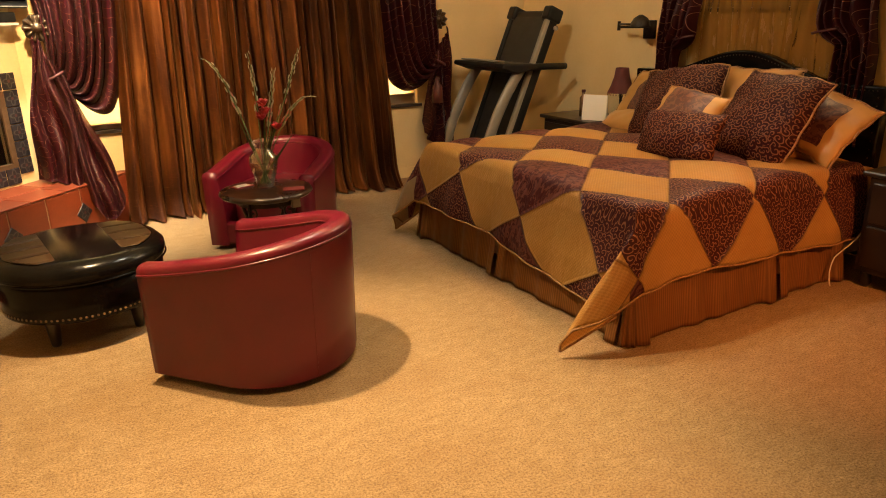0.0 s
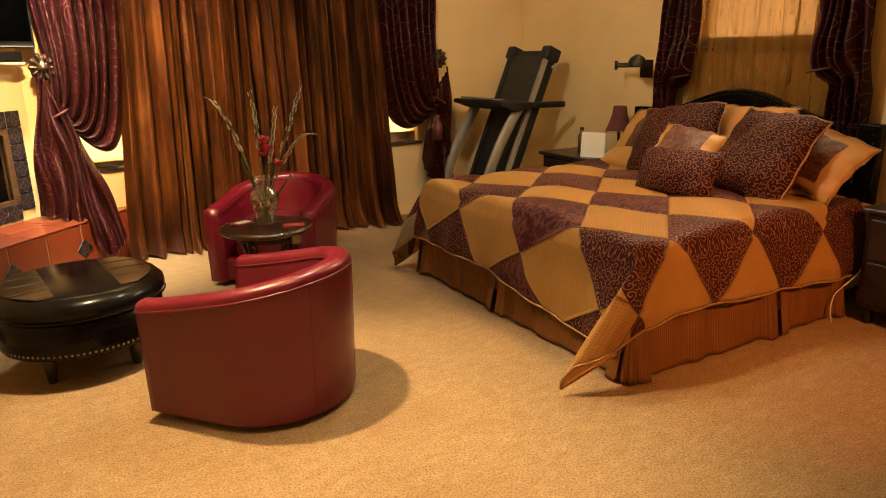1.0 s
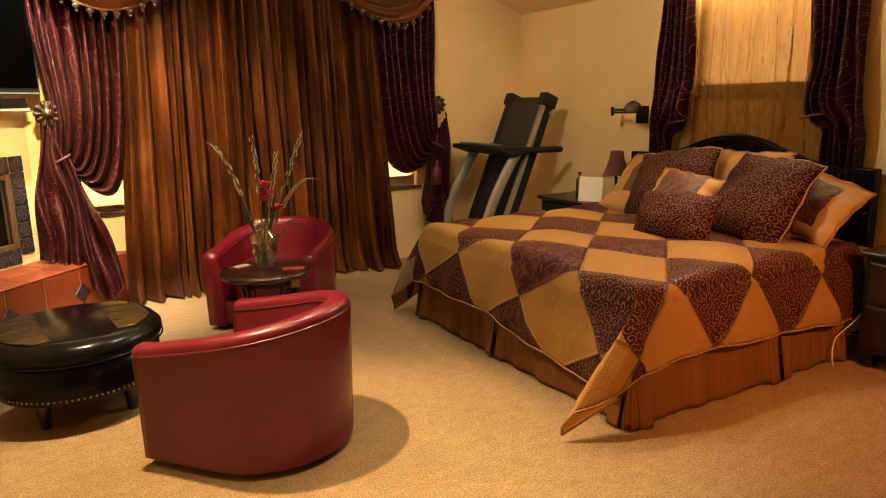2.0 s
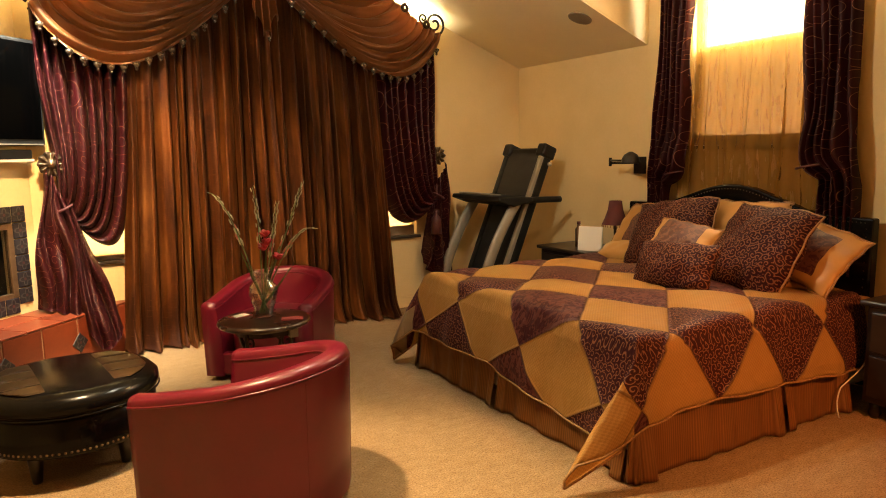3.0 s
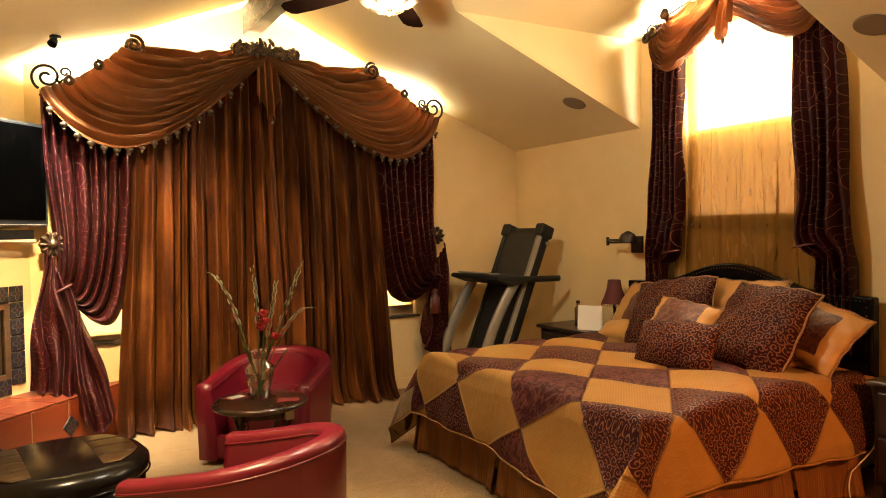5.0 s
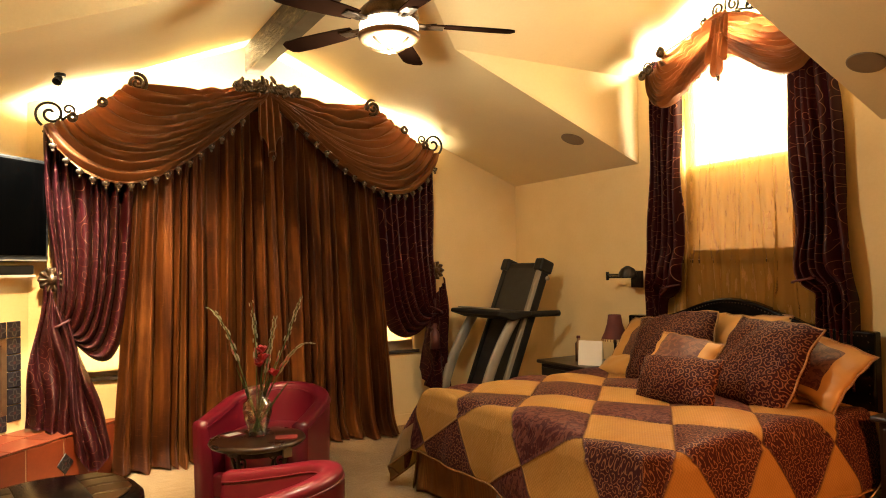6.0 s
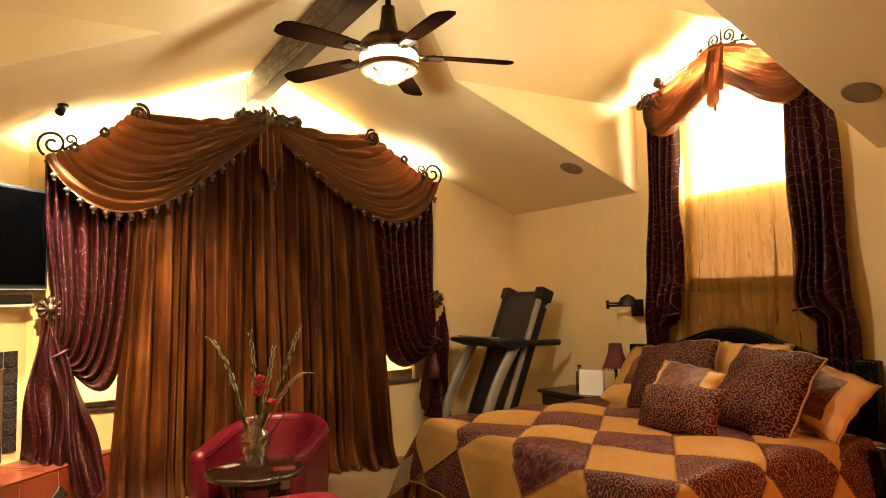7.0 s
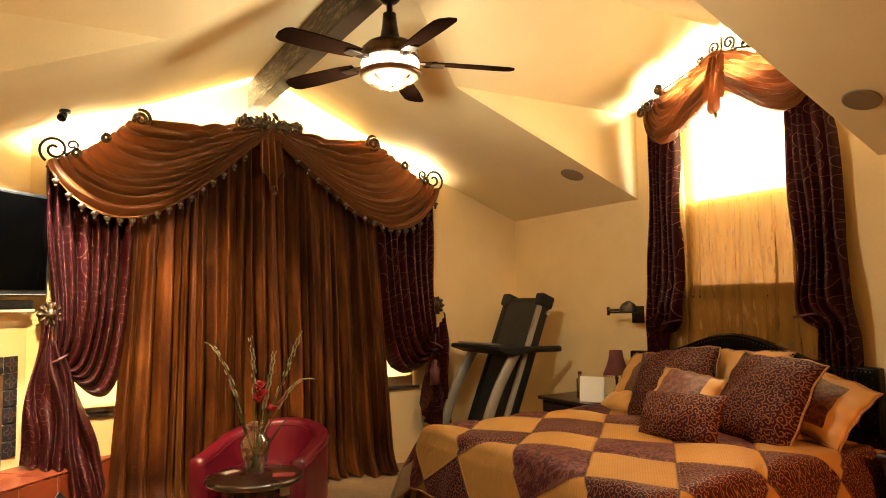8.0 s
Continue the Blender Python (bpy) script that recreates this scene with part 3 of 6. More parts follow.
part("wall_west", wall_with_holes(Y_S, Y_A + 0.15, [(Y_S, EAVE_Z), (DORM_Y0, EAVE_Z), (DORM_Y0, DORM_Z), (DORM_MID, RIDGE_Z), (DORM_Y1, DORM_Z), (DORM_Y1, EAVE_Z), (Y_A + 0.15, EAVE_Z)], [], 0.15, pose(X_L, 0, 0, 0, 0, 90)), M["plaster"])
tagged(bpy.data.objects["wall_west"], "plain cream stucco side wall", "wall", kind="structure")
part("wall_south", wall_with_holes(X_L, X_B, [(X_L, slope_z(X_L)), (RIDGE_X, RIDGE_Z), (X_B, EAVE_Z)], [], 0.15, pose(0, Y_S - 0.15, 0)), M["plaster"])
tagged(bpy.data.objects["wall_south"], "plain cream stucco end wall", "wall", kind="structure")


def diag_pose(s, z, out):
    """A pose on the fireplace wall: s metres from its right end, facing the room, out metres proud. Local x runs left to right, -y into the room."""
    k = math.sqrt(0.5)
    x, y = -0.10 - s * k, Y_A - s * k
    return pose(x + out * k, y - out * k, z, 0, 0, 45)


# diagonal fireplace wall with its firebox opening
part("wall_diagonal", wall_with_holes(-1.62, 0.06, [(-1.62, 2.36), (-0.9, 2.55), (0.06, 2.80)], [(-1.02, -0.19, 0.50, 1.05)], 0.10, diag_pose(0, 0, 0)), M["plaster"])
tagged(bpy.data.objects["wall_diagonal"], "cream stucco diagonal wall of the corner fireplace", "wall", kind="structure")


def ceiling():
    """Two slopes with a gabled dormer vault on each side, one sheet with thickness."""
    bm = bmesh.new()
    for s in (1, -1):
        def X(d):
            return RIDGE_X + s * d
        half = X_B - RIDGE_X
        meet = (RIDGE_Z - DORM_Z) / PITCH           # where the dormer eave runs into the slope
        far, near = Y_A + 0.15, Y_S - 0.15
        pts = dict(a=(X(0), far, RIDGE_Z), b=(X(half), far, EAVE_Z), c=(X(half), DORM_Y1, EAVE_Z), d=(X(meet), DORM_Y1, DORM_Z),
                   e=(X(0), DORM_MID, RIDGE_Z), f=(X(meet), DORM_Y0, DORM_Z), g=(X(half), DORM_Y0, EAVE_Z),
                   h=(X(half), near, EAVE_Z), i=(X(0), near, RIDGE_Z), j=(X(half), DORM_Y1, DORM_Z), k=(X(half), DORM_MID, RIDGE_Z), l=(X(half), DORM_Y0, DORM_Z))
        v = {n: bm.verts.new(p) for n, p in pts.items()}
        for names in ("abcde", "ghief", "djke", "eklf"):
            bm.faces.new([v[n] for n in names])
    bmesh.ops.remove_doubles(bm, verts=bm.verts, dist=1e-4)
    # an upper skin closes it above
    top = bmesh.ops.extrude_face_region(bm, geom=bm.faces[:])
    for g in top["geom"]:
        if isinstance(g, bmesh.types.BMVert):
            g.co.z += 0.12
    bmesh.ops.recalc_face_normals(bm, faces=bm.faces)
    # the dormers' side cheeks stand above the slopes
    for s in (1, -1):
        half, meet = X_B - RIDGE_X, (RIDGE_Z - DORM_Z) / PITCH
        tri = [(RIDGE_X + s * half, EAVE_Z + 0.014), (RIDGE_X + s * half, DORM_Z + 0.04), (RIDGE_X + s * (meet - 0.06), DORM_Z + 0.04)]
        merge(bm, moved(prism(tri, 0.09, "y"), pose(0, DORM_Y1 - 0.004, 0)), moved(prism(tri, -0.09, "y"), pose(0, DORM_Y0 + 0.004, 0)))
    return bm


part("ceiling", ceiling(), M["ceiling"])
tagged(bpy.data.objects["ceiling"], "cream vaulted plaster ceiling with gabled dormer vaults", "ceiling", kind="structure")

beam = thing("ridge_beam", "hewn dark timber ridge beam with a distressed side", "beam", kind="structure")
part("beam_timber", box(1.485, 1.615, Y_S, Y_A - 0.01, 3.165, 3.40, 0.008), M["beam"], beam)
part("beam_underside", box(1.489, 1.611, Y_S, Y_A - 0.015, 3.158, 3.166), M["beam_under"], beam)
part("baseboard", box(1.0, X_B - 0.013, Y_A - 0.013, Y_A - 0.001, 0, 0.1, 0.003), M["plaster"])
tagged(bpy.data.objects["baseboard"], "low painted baseboard along the gable wall", "baseboard", kind="structure")


# ---- windows ----
def window(name, w, h, m, label, shade_from=None, shade_to=None, cloth="shade"):
    """Frame, sill, panes and a woven shade; local x across, z up from the sill, +y outwards."""
    ob = thing(name, label, "window", m, kind="structure")
    fr = bmesh.new()
    for b in (box(0, 0.04, 0.05, 0.11, 0, h), box(w - 0.04, w, 0.05, 0.11, 0, h), box(0.04, w - 0.04, 0.05, 0.11, h - 0.04, h), box(0.04, w - 0.04, 0.05, 0.11, 0, 0.04),
              box(0.04, w - 0.04, 0.055, 0.105, h * 0.44, h * 0.44 + 0.045)):
        merge(fr, b)
    part("window_frame", fr, M["trim"], ob)
    part("window_sill", box(-0.03, w + 0.03, -0.035, 0.05, -0.025, 0.0, 0.004), M["dark_frame"], ob)
    for z0, z1 in ((0.04, h * 0.44), (h * 0.44 + 0.045, h - 0.04)):
        g = part("pane", box(0.04, w - 0.04, 0.078, 0.083, z0, z1), M["glass"], ob)
        g.visible_shadow = False
    if shade_to:
        part("shade", sheet(24, 30, lambda u, v: (0.02 + u * (w - 0.04), 0.03 + 0.003 * math.sin(60 * v), shade_from + v * (shade_to - shade_from)),
                            lambda u, v: (u * w, v * (shade_to - shade_from)), 0.002), M[cloth], ob, "woven straw roman shade")
        part("shade_rail", box(0.02, w - 0.02, 0.018, 0.030, 0.004, shade_from + 0.004, 0.002), M["hem"], ob, "tan cloth flap")
    return ob


window("window_1", 0.52, 1.2, pose(0.10, Y_A, 0.70), "white-framed window with a sunlit woven shade", 0.035, 1.18)
window("window_2", 0.45, 1.2, pose(2.62, Y_A, 0.70), "white-framed window with a sunlit woven shade", 0.09, 1.18)
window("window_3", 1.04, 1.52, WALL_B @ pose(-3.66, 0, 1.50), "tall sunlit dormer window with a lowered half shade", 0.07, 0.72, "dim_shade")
for nm, m, w, h, mt in (("backdrop", pose(-0.6, Y_A + 0.9, -0.2), 5.0, 3.0, "sky_low"), ("backdrop", WALL_B @ pose(-5.6, 1.3, -0.2), 5.0, 5.0, "sky_card")):
    part(nm, moved(box(0, w, 0, 0.02, 0, h), m), M[mt])
for o in [o for o in scene.objects if o.name.startswith("backdrop")]:
    tagged(o, "overexposed daylight outside the windows", "daylight", kind="structure")


# ---- draperies: local x along the wall, -y into the room, z up from the floor ----
def pleats(u, seed, count, sharp=1.0):
    rng = random.Random(seed)
    s = 0.0
    for k in range(3):
        s += math.sin(2 * math.pi * (count * (0.72 + 0.35 * k) * u + rng.random()) + 1.3 * math.sin(2 * math.pi * (2.0 * u + rng.random()))) / (1 + 0.9 * k)
    s *= 0.62
    return math.copysign(abs(s) ** 0.75, s) * sharp


@functools.lru_cache(None)
def pipe_cuts(seed, count):
    rng = random.Random(seed)
    wid = [rng.uniform(0.6, 1.5) for _ in range(count)]
    return [sum(wid[:i]) / sum(wid) for i in range(count + 1)], [rng.uniform(0.6, 1.0) for _ in range(count)]


def pipes(u, seed, count):
    """Rounded pipes with narrow creases between them, -1 in the crease."""
    cuts, deep = pipe_cuts(seed, count)
    i = max(k for k in range(count) if cuts[k] <= u + 1e-9)
    q = min(1.0, (u - cuts[i]) / (cuts[i + 1] - cuts[i]))
    return (2 * math.sin(math.pi * q) ** 0.65 - 1) * deep[i]


def hanging_panel(name, parent, x0t, x1t, x0b, x1b, zt, zb, y, folds, amp, material, seed, nu=220, nv=48, puddle=0.0, thick=0.004):
    def place(u, v):
        z = zt + (zb - zt) * v
        x = (x0t + (x1t - x0t) * u) * (1 - v) + (x0b + (x1b - x0b) * u) * v
        f = pleats(u, seed, folds)
        f2 = pleats(u, seed + 9, folds * 0.6)
        f3 = pleats(u, seed + 17, folds * 2.3)
        dep = f * (1 - v) + (0.65 * f + 0.5 * f2) * v + 0.28 * f3 * (0.5 + 0.5 * math.sin(3 * v + 8 * u))
        low = max(0.0, (v - 0.9) / 0.1)
        x += 0.014 * pleats(u, seed + 3, folds * 1.1) * (0.3 + v) + 0.02 * math.sin(9 * v + 20 * u) * v
        yy = y - amp * (0.32 + 0.68 * min(1.0, v * 1.6)) * dep - puddle * low * low * (1.0 + 0.6 * f)
        if puddle:
            z += 0.03 * low * (0.5 + 0.5 * math.sin(40 * u))
        return (x, yy, max(z, 0.006))
    w = (x1t - x0t) * 1.8
    return part(name, sheet(nu, nv, place, lambda u, v: (u * w, -v * (zt - zb)), thick), material, parent, smooth=True)


def velvet_panel(parent, x0t, x1t, x0b, x1b, zt, y, count, depth, seed, nv=56):
    """Heavy velvet in rounded pipes of uneven width that lean over their creases and spread on the floor."""
    rng = random.Random(seed)
    wid = [rng.uniform(0.55, 1.5) for _ in range(count)]
    cuts = [sum(wid[:i]) / sum(wid) for i in range(count + 1)]
    fold = [(rng.uniform(0.45, 1.0), rng.uniform(-1, 1), rng.uniform(0, 6.28), rng.uniform(0.6, 1.5)) for _ in range(count)]
    per = 16

    def place(u, v):
        k = u * count
        i = min(int(k + 1e-6), count - 1)
        q = min(1.0, max(0.0, k - i))
        deep, lean, ph, pw = fold[i]
        c = cuts[i] + (cuts[i + 1] - cuts[i]) * q
        p = math.sin(math.pi * q) ** (0.70 * pw)
        p *= 1 + 0.16 * math.sin(9 * q + ph + 1.5 * v)
        w = (cuts[i + 1] - cuts[i]) * (x1b - x0b)
        low = max(0.0, (v - 0.92) / 0.08)
        x = (x0t + (x1t - x0t) * c) * (1 - v) + (x0b + (x1b - x0b) * c) * v
        x += lean * w * 0.42 * p * (0.35 + 0.65 * v) + 0.010 * math.sin(4 * v + 11 * c) * v
        grow = (0.50 + 0.50 * min(1.0, 1.6 * v)) * (1 + 0.22 * math.sin(3.1 * v + ph))
        yy = y - depth * deep * p * grow - 0.010 * math.sin(7 * v + 9 * c + ph) * p - 0.09 * low * low * (0.4 + 0.8 * p)
        z = zt * (1 - v) + 0.004 + 0.022 * low * (0.5 + 0.5 * math.sin(31 * c + ph))
        return (x, yy, max(z, 0.006))
    w = (x1t - x0t) * 1.9
    return part("velvet_panel", sheet(count * per, nv, place, lambda u, v: (u * w + seed, -v * zt), 0.004), M["velvet"], parent, smooth=True)


def rosette(parent, x, z, y, s=1.0):
    """Cast bronze tie-back knob: a disc of petals on a stem."""
    bm = lathe([(0.012, 0.0), (0.012, 0.05), (0.05, 0.052), (0.072, 0.058), (0.076, 0.066), (0.06, 0.074), (0.04, 0.069), (0.028, 0.072), (0.024, 0.088), (0.0, 0.094)], 60)
    for v in bm.verts:
        q = math.hypot(v.co.x, v.co.y)
        if q > 0.035:
            k = math.cos(10 * math.atan2(v.co.y, v.co.x))
            v.co.x *= 1 + 0.05 * k
            v.co.y *= 1 + 0.05 * k
            v.co.z += 0.012 * k
    return part("tieback_knob", moved(bm, pose(x, y, z, 90) @ Matrix.Scale(s, 4)), M["bronze"], parent, "aged bronze flower-shaped tieback knob", True)


def tied_panel(parent, side, x_out, width, z_top, tie, belly, ends, y, seed, amp=0.11, folds=6.5, nu=110, nv=64):
    """A drape swept aside to a tie: the upper fall with its belly, then the tail. side +1: outer edge at lower x."""
    def sx(d):
        return x_out + side * d
    tx, tz = tie

    def upper(u, v):
        t = v
        p0 = (sx(u * width), z_top)
        p3 = (sx(tx + 0.05 * (u - 0.5)), tz + 0.05 * (0.5 - u))
        p1 = (sx(u * width * 1.0), z_top + (tz - z_top) * (0.55 + 0.35 * u))
        p2 = (sx(tx + (belly[0] - tx) * u * 1.45), tz + (belly[1] - tz) * u * 1.75 + 0.25 * (1 - u))
        a, b, c, d = (1 - t) ** 3, 3 * t * (1 - t) ** 2, 3 * t * t * (1 - t), t ** 3
        x = a * p0[0] + b * p1[0] + c * p2[0] + d * p3[0]
        z = a * p0[1] + b * p1[1] + c * p2[1] + d * p3[1]
        f = pipes(min(1.0, max(0.0, u + 0.02 * math.sin(7 * t + 5 * u))), seed, int(folds + 2))
        bulge = 0.06 * math.sin(math.pi * u) * math.sin(math.pi * min(1, t * 1.1)) + 0.02 * math.sin(11 * t + 7 * u) * t
        return (x, y - amp * f * (1.15 - 0.55 * t) - bulge - 0.05 * t, z + 0.012 * f * math.sin(math.pi * t))
    w = width * 1.15
    part("drape", sheet(nu, nv, upper, lambda u, v: (u * w, -v * (z_top - tz) * 1.15), 0.004), M["burgundy_scroll"], parent, smooth=True)

    def lower(u, v):
        k = u * (len(ends) - 1)
        i = min(int(k), len(ends) - 2)
        e = [a + (b - a) * (k - i) for a, b in zip(ends[i], ends[i + 1])]
        t = v
        x0, z0 = (tx + 0.17 * (u - 0.62), tz + 0.04 + 0.30 * (1 - u) ** 1.1)
        x = x0 + (e[0] - x0) * (t ** 0.95)
        z = z0 + (e[1] - z0) * t
        # folds that twist round the gather and cross one another on the way down
        f = pipes(min(1.0, max(0.0, u + 0.05 * t * math.sin(6 * u + 4 * t))), seed + 5, max(4, int(folds)))
        g = math.sin(2 * math.pi * (2.1 * u - 1.2 * t) + seed)
        yy = (y - 0.06) * (1 - t) + e[2] * t
        return (sx(x) + 0.016 * math.sin(8 * t + 9 * u), yy - 0.085 * f * (0.30 + 0.8 * t) - 0.045 * g * math.sin(math.pi * t), z + 0.01 * f * t)
    part("drape_tail", sheet(90, 44, lower, lambda u, v: (u * w * 1.2, -2.0 - v * tz * 1.15), 0.004), M["burgundy_scroll"], parent, smooth=True)
    # twisted cord round the gather
    cord = [(sx(tx + 0.058 * math.cos(a)), y - 0.075 - 0.060 * math.sin(a), tz + 0.03 + 0.03 * math.cos(a)) for a in [2 * math.pi * i / 24 for i in range(25)]]
    part("tieback_cord", tube(cord, 0.009, 8), M["cord_red"], parent, "burgundy twisted tieback cord", True)


def swag_valance(name, label, m, half, ends_z, peak_x, peak_z, mid_z, low_z, beads, jabot, scroll=1.0, depth=1.0, gather=0.12, sag=0.71):
    """Two swags of silk on an iron scroll rail with a cast crown; local x from the middle."""
    ob = thing(name, label, "valance", m)
    for side in (-1, 1):
        def place(u, v):
            # v down the folds, u from the outer end to the middle
            ax, az = (peak_x + (half - peak_x) * v, peak_z + (ends_z - peak_z) * v - 0.075 * math.sin(math.pi * v))
            ex, ez = -0.02 + 0.05 * v, mid_z + 0.02 - gather * v
            drop = (0.07 + ((ends_z + mid_z) / 2 - low_z + 0.10) * v ** 1.05) * 1.10
            x = ax + (ex - ax) * u
            belly = (math.sin(math.pi * u ** sag)) ** 1.1
            z = az + (ez - az) * u ** 1.0 - drop * belly * 0.72
            n = 10.4
            fold = 2 * abs(math.sin(math.pi * (n * v ** 0.9 + 0.34 * math.sin(3.4 * u + side) + 0.16 * math.sin(9 * u + 7 * v)))) ** 0.6 - 1 + 0.22 * math.sin(2 * math.pi * (17 * v + 0.8 * math.sin(6 * u)))
            pinch = (0.22 + 0.78 * math.sin(math.pi * min(1.0, u * 0.82)) ** 0.8) * (0.75 + 0.35 * math.sin(9 * v + 2 * u))
            yy = -0.14 - depth * (0.17 * min(1.0, v * 2.2) ** 0.7 + 0.06 * belly * v) - (0.085 if depth >= 1 else 0.050) * fold * pinch
            z += 0.024 * fold * pinch
            return (side * x, yy, z)
        part("swag", sheet(56, 130, place, lambda u, v: (u * half, v * 0.9), 0.004), M["copper_silk"], ob, smooth=True)
        if beads:
            drop_mesh = None
            for k in range(beads):
                u = 0.04 + 0.84 * k / (beads - 1)
                x, yy, z = place(u, 1.0)
                mm = Matrix.Translation((x, yy, z))
                if drop_mesh is None:
                    bm = lathe([(0.002, 0.004), (0.025, -0.006), (0.026, -0.018), (0.016, -0.034), (0.006, -0.040), (0.012, -0.047), (0.009, -0.056), (0.0, -0.062)], 8)
                    drop_mesh = part("bead_drop", bm, M["bead"], ob, "", True, mm)
                else:
                    again(drop_mesh, mm)
        # rail along the top of the board and its scrolls
        rail = [(side * (half - (half - peak_x) * t), -0.12, ends_z + (peak_z - ends_z) * t - 0.075 * math.sin(math.pi * t) + 0.012) for t in [i / 16 for i in range(17)]]
        part("rail", tube([(a, b, c - 0.02) for a, b, c in rail], 0.008, 6), M["iron"], ob, smooth=True)
        sc = bmesh.new()
        YS = -0.14 - 0.15 * depth
        k = scroll / 2.0
        c1 = (0.065 * k, 0.115 * k)
        big = [(c1[0] + px, c1[1] + pz) for px, pz in spiral(1.55, 0.125 * k, 0.024 * k, radians(238), 40, -1)]
        c2 = (0.205 * k, 0.165 * k)
        small = [(c2[0] + px, c2[1] + pz) for px, pz in spiral(1.25, 0.055 * k, 0.014 * k, radians(265), 26, 1)]
        link = [p[:2] for p in bezier((0.150 * k, 0.062 * k, 0), (0.17 * k, 0.075 * k, 0), (0.18 * k, 0.105 * k, 0), (c2[0], c2[1] - 0.055 * k, 0), 8)]
        for line, rad in ((big, 0.0085), (link + small, 0.007)):
            merge(sc, tube([(side * (half - px), YS, ends_z + pz) for px, pz in line], rad * scroll ** 0.5, 6))
        leafy = lathe([(0.001, -0.03), (0.012, -0.01), (0.010, 0.01), (0.001, 0.035)], 6)
        merge(sc, moved(leafy, pose(side * (half - 0.150 * k), YS, ends_z + 0.085 * k, 0, side * 50, 0)))
        part("scroll", sc, M["iron"], ob, "black wrought iron scroll", True)
        for t, rr in ((1.0, 0.048 * scroll), (0.66, 0.034), (0.32, 0.032)):
            i = int(t * 16)
            px0, _, pz0 = rail[i]
            yc = -0.215 - depth * 0.17 * min(1.0, (1 - t) * 2.2) ** 0.7
            mx, mz = (px0 - side * 0.010, pz0 - rr * 0.95) if t == 1.0 else (px0 + side * 0.01, pz0 - rr * 1.0)
            pts = [(mx - side * a, yc, mz + b) for a, b in spiral(2.0, rr, 0.012, 1.9, 34, -1)]
            part("curl", tube(pts, 0.015 if t == 1.0 else 0.011, 6), M["bronze"], ob, smooth=True)
    # jabot: a short pleated fall in the middle with stepped ends
    if jabot:
        w, h = jabot

        def fall(u, v):
            f = math.sin(2 * math.pi * 3.6 * u + 0.4)
            step = 0.62 + 0.38 * (1 - abs(2 * u - 1.05)) + 0.09 * math.sin(21 * u)
            return ((u - 0.5) * w * (1.0 + 0.25 * v), -0.16 - 0.15 * depth - 0.06 * v - 0.042 * min(1.0, 0.3 + depth * 0.7) * f * (0.4 + v), mid_z - 0.02 - h * v * step)
        part("jabot", sheet(56, 20, fall, lambda u, v: (u * w * 2, v * h), 0.004), M["copper_silk"], ob, smooth=True)
        part("jabot_bead", moved(lathe([(0.002, 0.0), (0.014, -0.015), (0.012, -0.04), (0.0, -0.055)], 8), Matrix.Translation((0.02, -0.22 - 0.15 * depth, mid_z - h * 0.99))), M["bead"], ob, smooth=True)
    return ob


def crown(parent, w, h, z, y, seed=4):
    """Cast foliage: a low crest of curled leaves and berries, tallest in the middle."""
    rng = random.Random(seed)
    bm = bmesh.new()
    for i in range(95):
        x = rng.uniform(-w / 2, w / 2)
        top = h * (0.42 + 0.58 * math.exp(-(x / (w * 0.17)) ** 2))
        if abs(x) > w * 0.36:
            top *= 1.15
        zz = rng.uniform(0.0, top * 0.64)
        leaf = bmesh.new()
        bmesh.ops.create_icosphere(leaf, subdivisions=1, radius=1.0)
        s = rng.uniform(0.016, 0.036) * (w / 0.5) ** 0.5
        bmesh.ops.transform(leaf, matrix=Matrix.Translation((x, y - rng.uniform(0, 0.03), z + zz)) @ Euler((rng.uniform(-0.6, 0.6), rng.uniform(-3, 3), 0)).to_matrix().to_4x4() @ Matrix.Diagonal((s * 1.5, s * 0.55, s * 0.7, 1)), verts=leaf.verts)
        merge(bm, leaf)
    for i in range(7):
        x = (i - 3) * w / 6.4
        pts = [(x + a, y - 0.02, z + 0.03 + b) for a, b in spiral(1.2, 0.030, 0.008, rng.uniform(0, 6), 14, 1 if i % 2 else -1)]
        merge(bm, tube(pts, 0.009, 5))
    merge(bm, tube([(-w / 2, y, z), (-w / 4, y, z + 0.01), (0, y, z), (w / 4, y, z + 0.01), (w / 2, y, z)], 0.016, 6))
    part("crown", bm, M["bronze"], parent, "dark cast bronze foliage crown", False)


NORTH = pose(0, Y_A, 0)
dr = thing("velvet_drapery", "floor-length old-gold velvet drapery in deep folds", "curtain", NORTH)
velvet_panel(dr, 0.58, 1.09, 0.43, 1.07, 2.50, -0.14, 6, 0.17, 12)
velvet_panel(dr, 1.03, 2.59, 0.98, 2.74, 2.80, -0.13, 17, 0.19, 27)
part("curtain_rod", tube([(0.06, -0.05, 2.53), (3.13, -0.05, 2.53)], 0.012, 10), M["iron"], dr)

td = thing("tied_drape", "burgundy satin drape with gold scrolls tied aside over the hearth", "curtain", NORTH, "tied drapes")
tied_panel(td, 1, 0.0, 0.60, 2.56, (0.10, 1.10), (0.42, 0.70), [(-0.14, 0.412, -0.20), (0.02, 0.405, -0.30), (0.14, 0.36, -0.40), (0.25, 0.11, -0.46), (0.36, 0.15, -0.42), (0.43, 0.23, -0.30)], -0.15, 31)
rosette(td, 0.05, 1.45, -0.145, 1.15)
part("hanging_cord", tube(bezier((0.05, -0.19, 1.40), (0.03, -0.2, 1.3), (0.09, -0.21, 1.22), (0.12, -0.22, 1.12)), 0.011, 6), M["cord_red"], td, smooth=True)
part("knob_post", tube([(0.05, 0.0, 1.45), (0.05, -0.15, 1.45)], 0.01, 8), M["iron"], td)

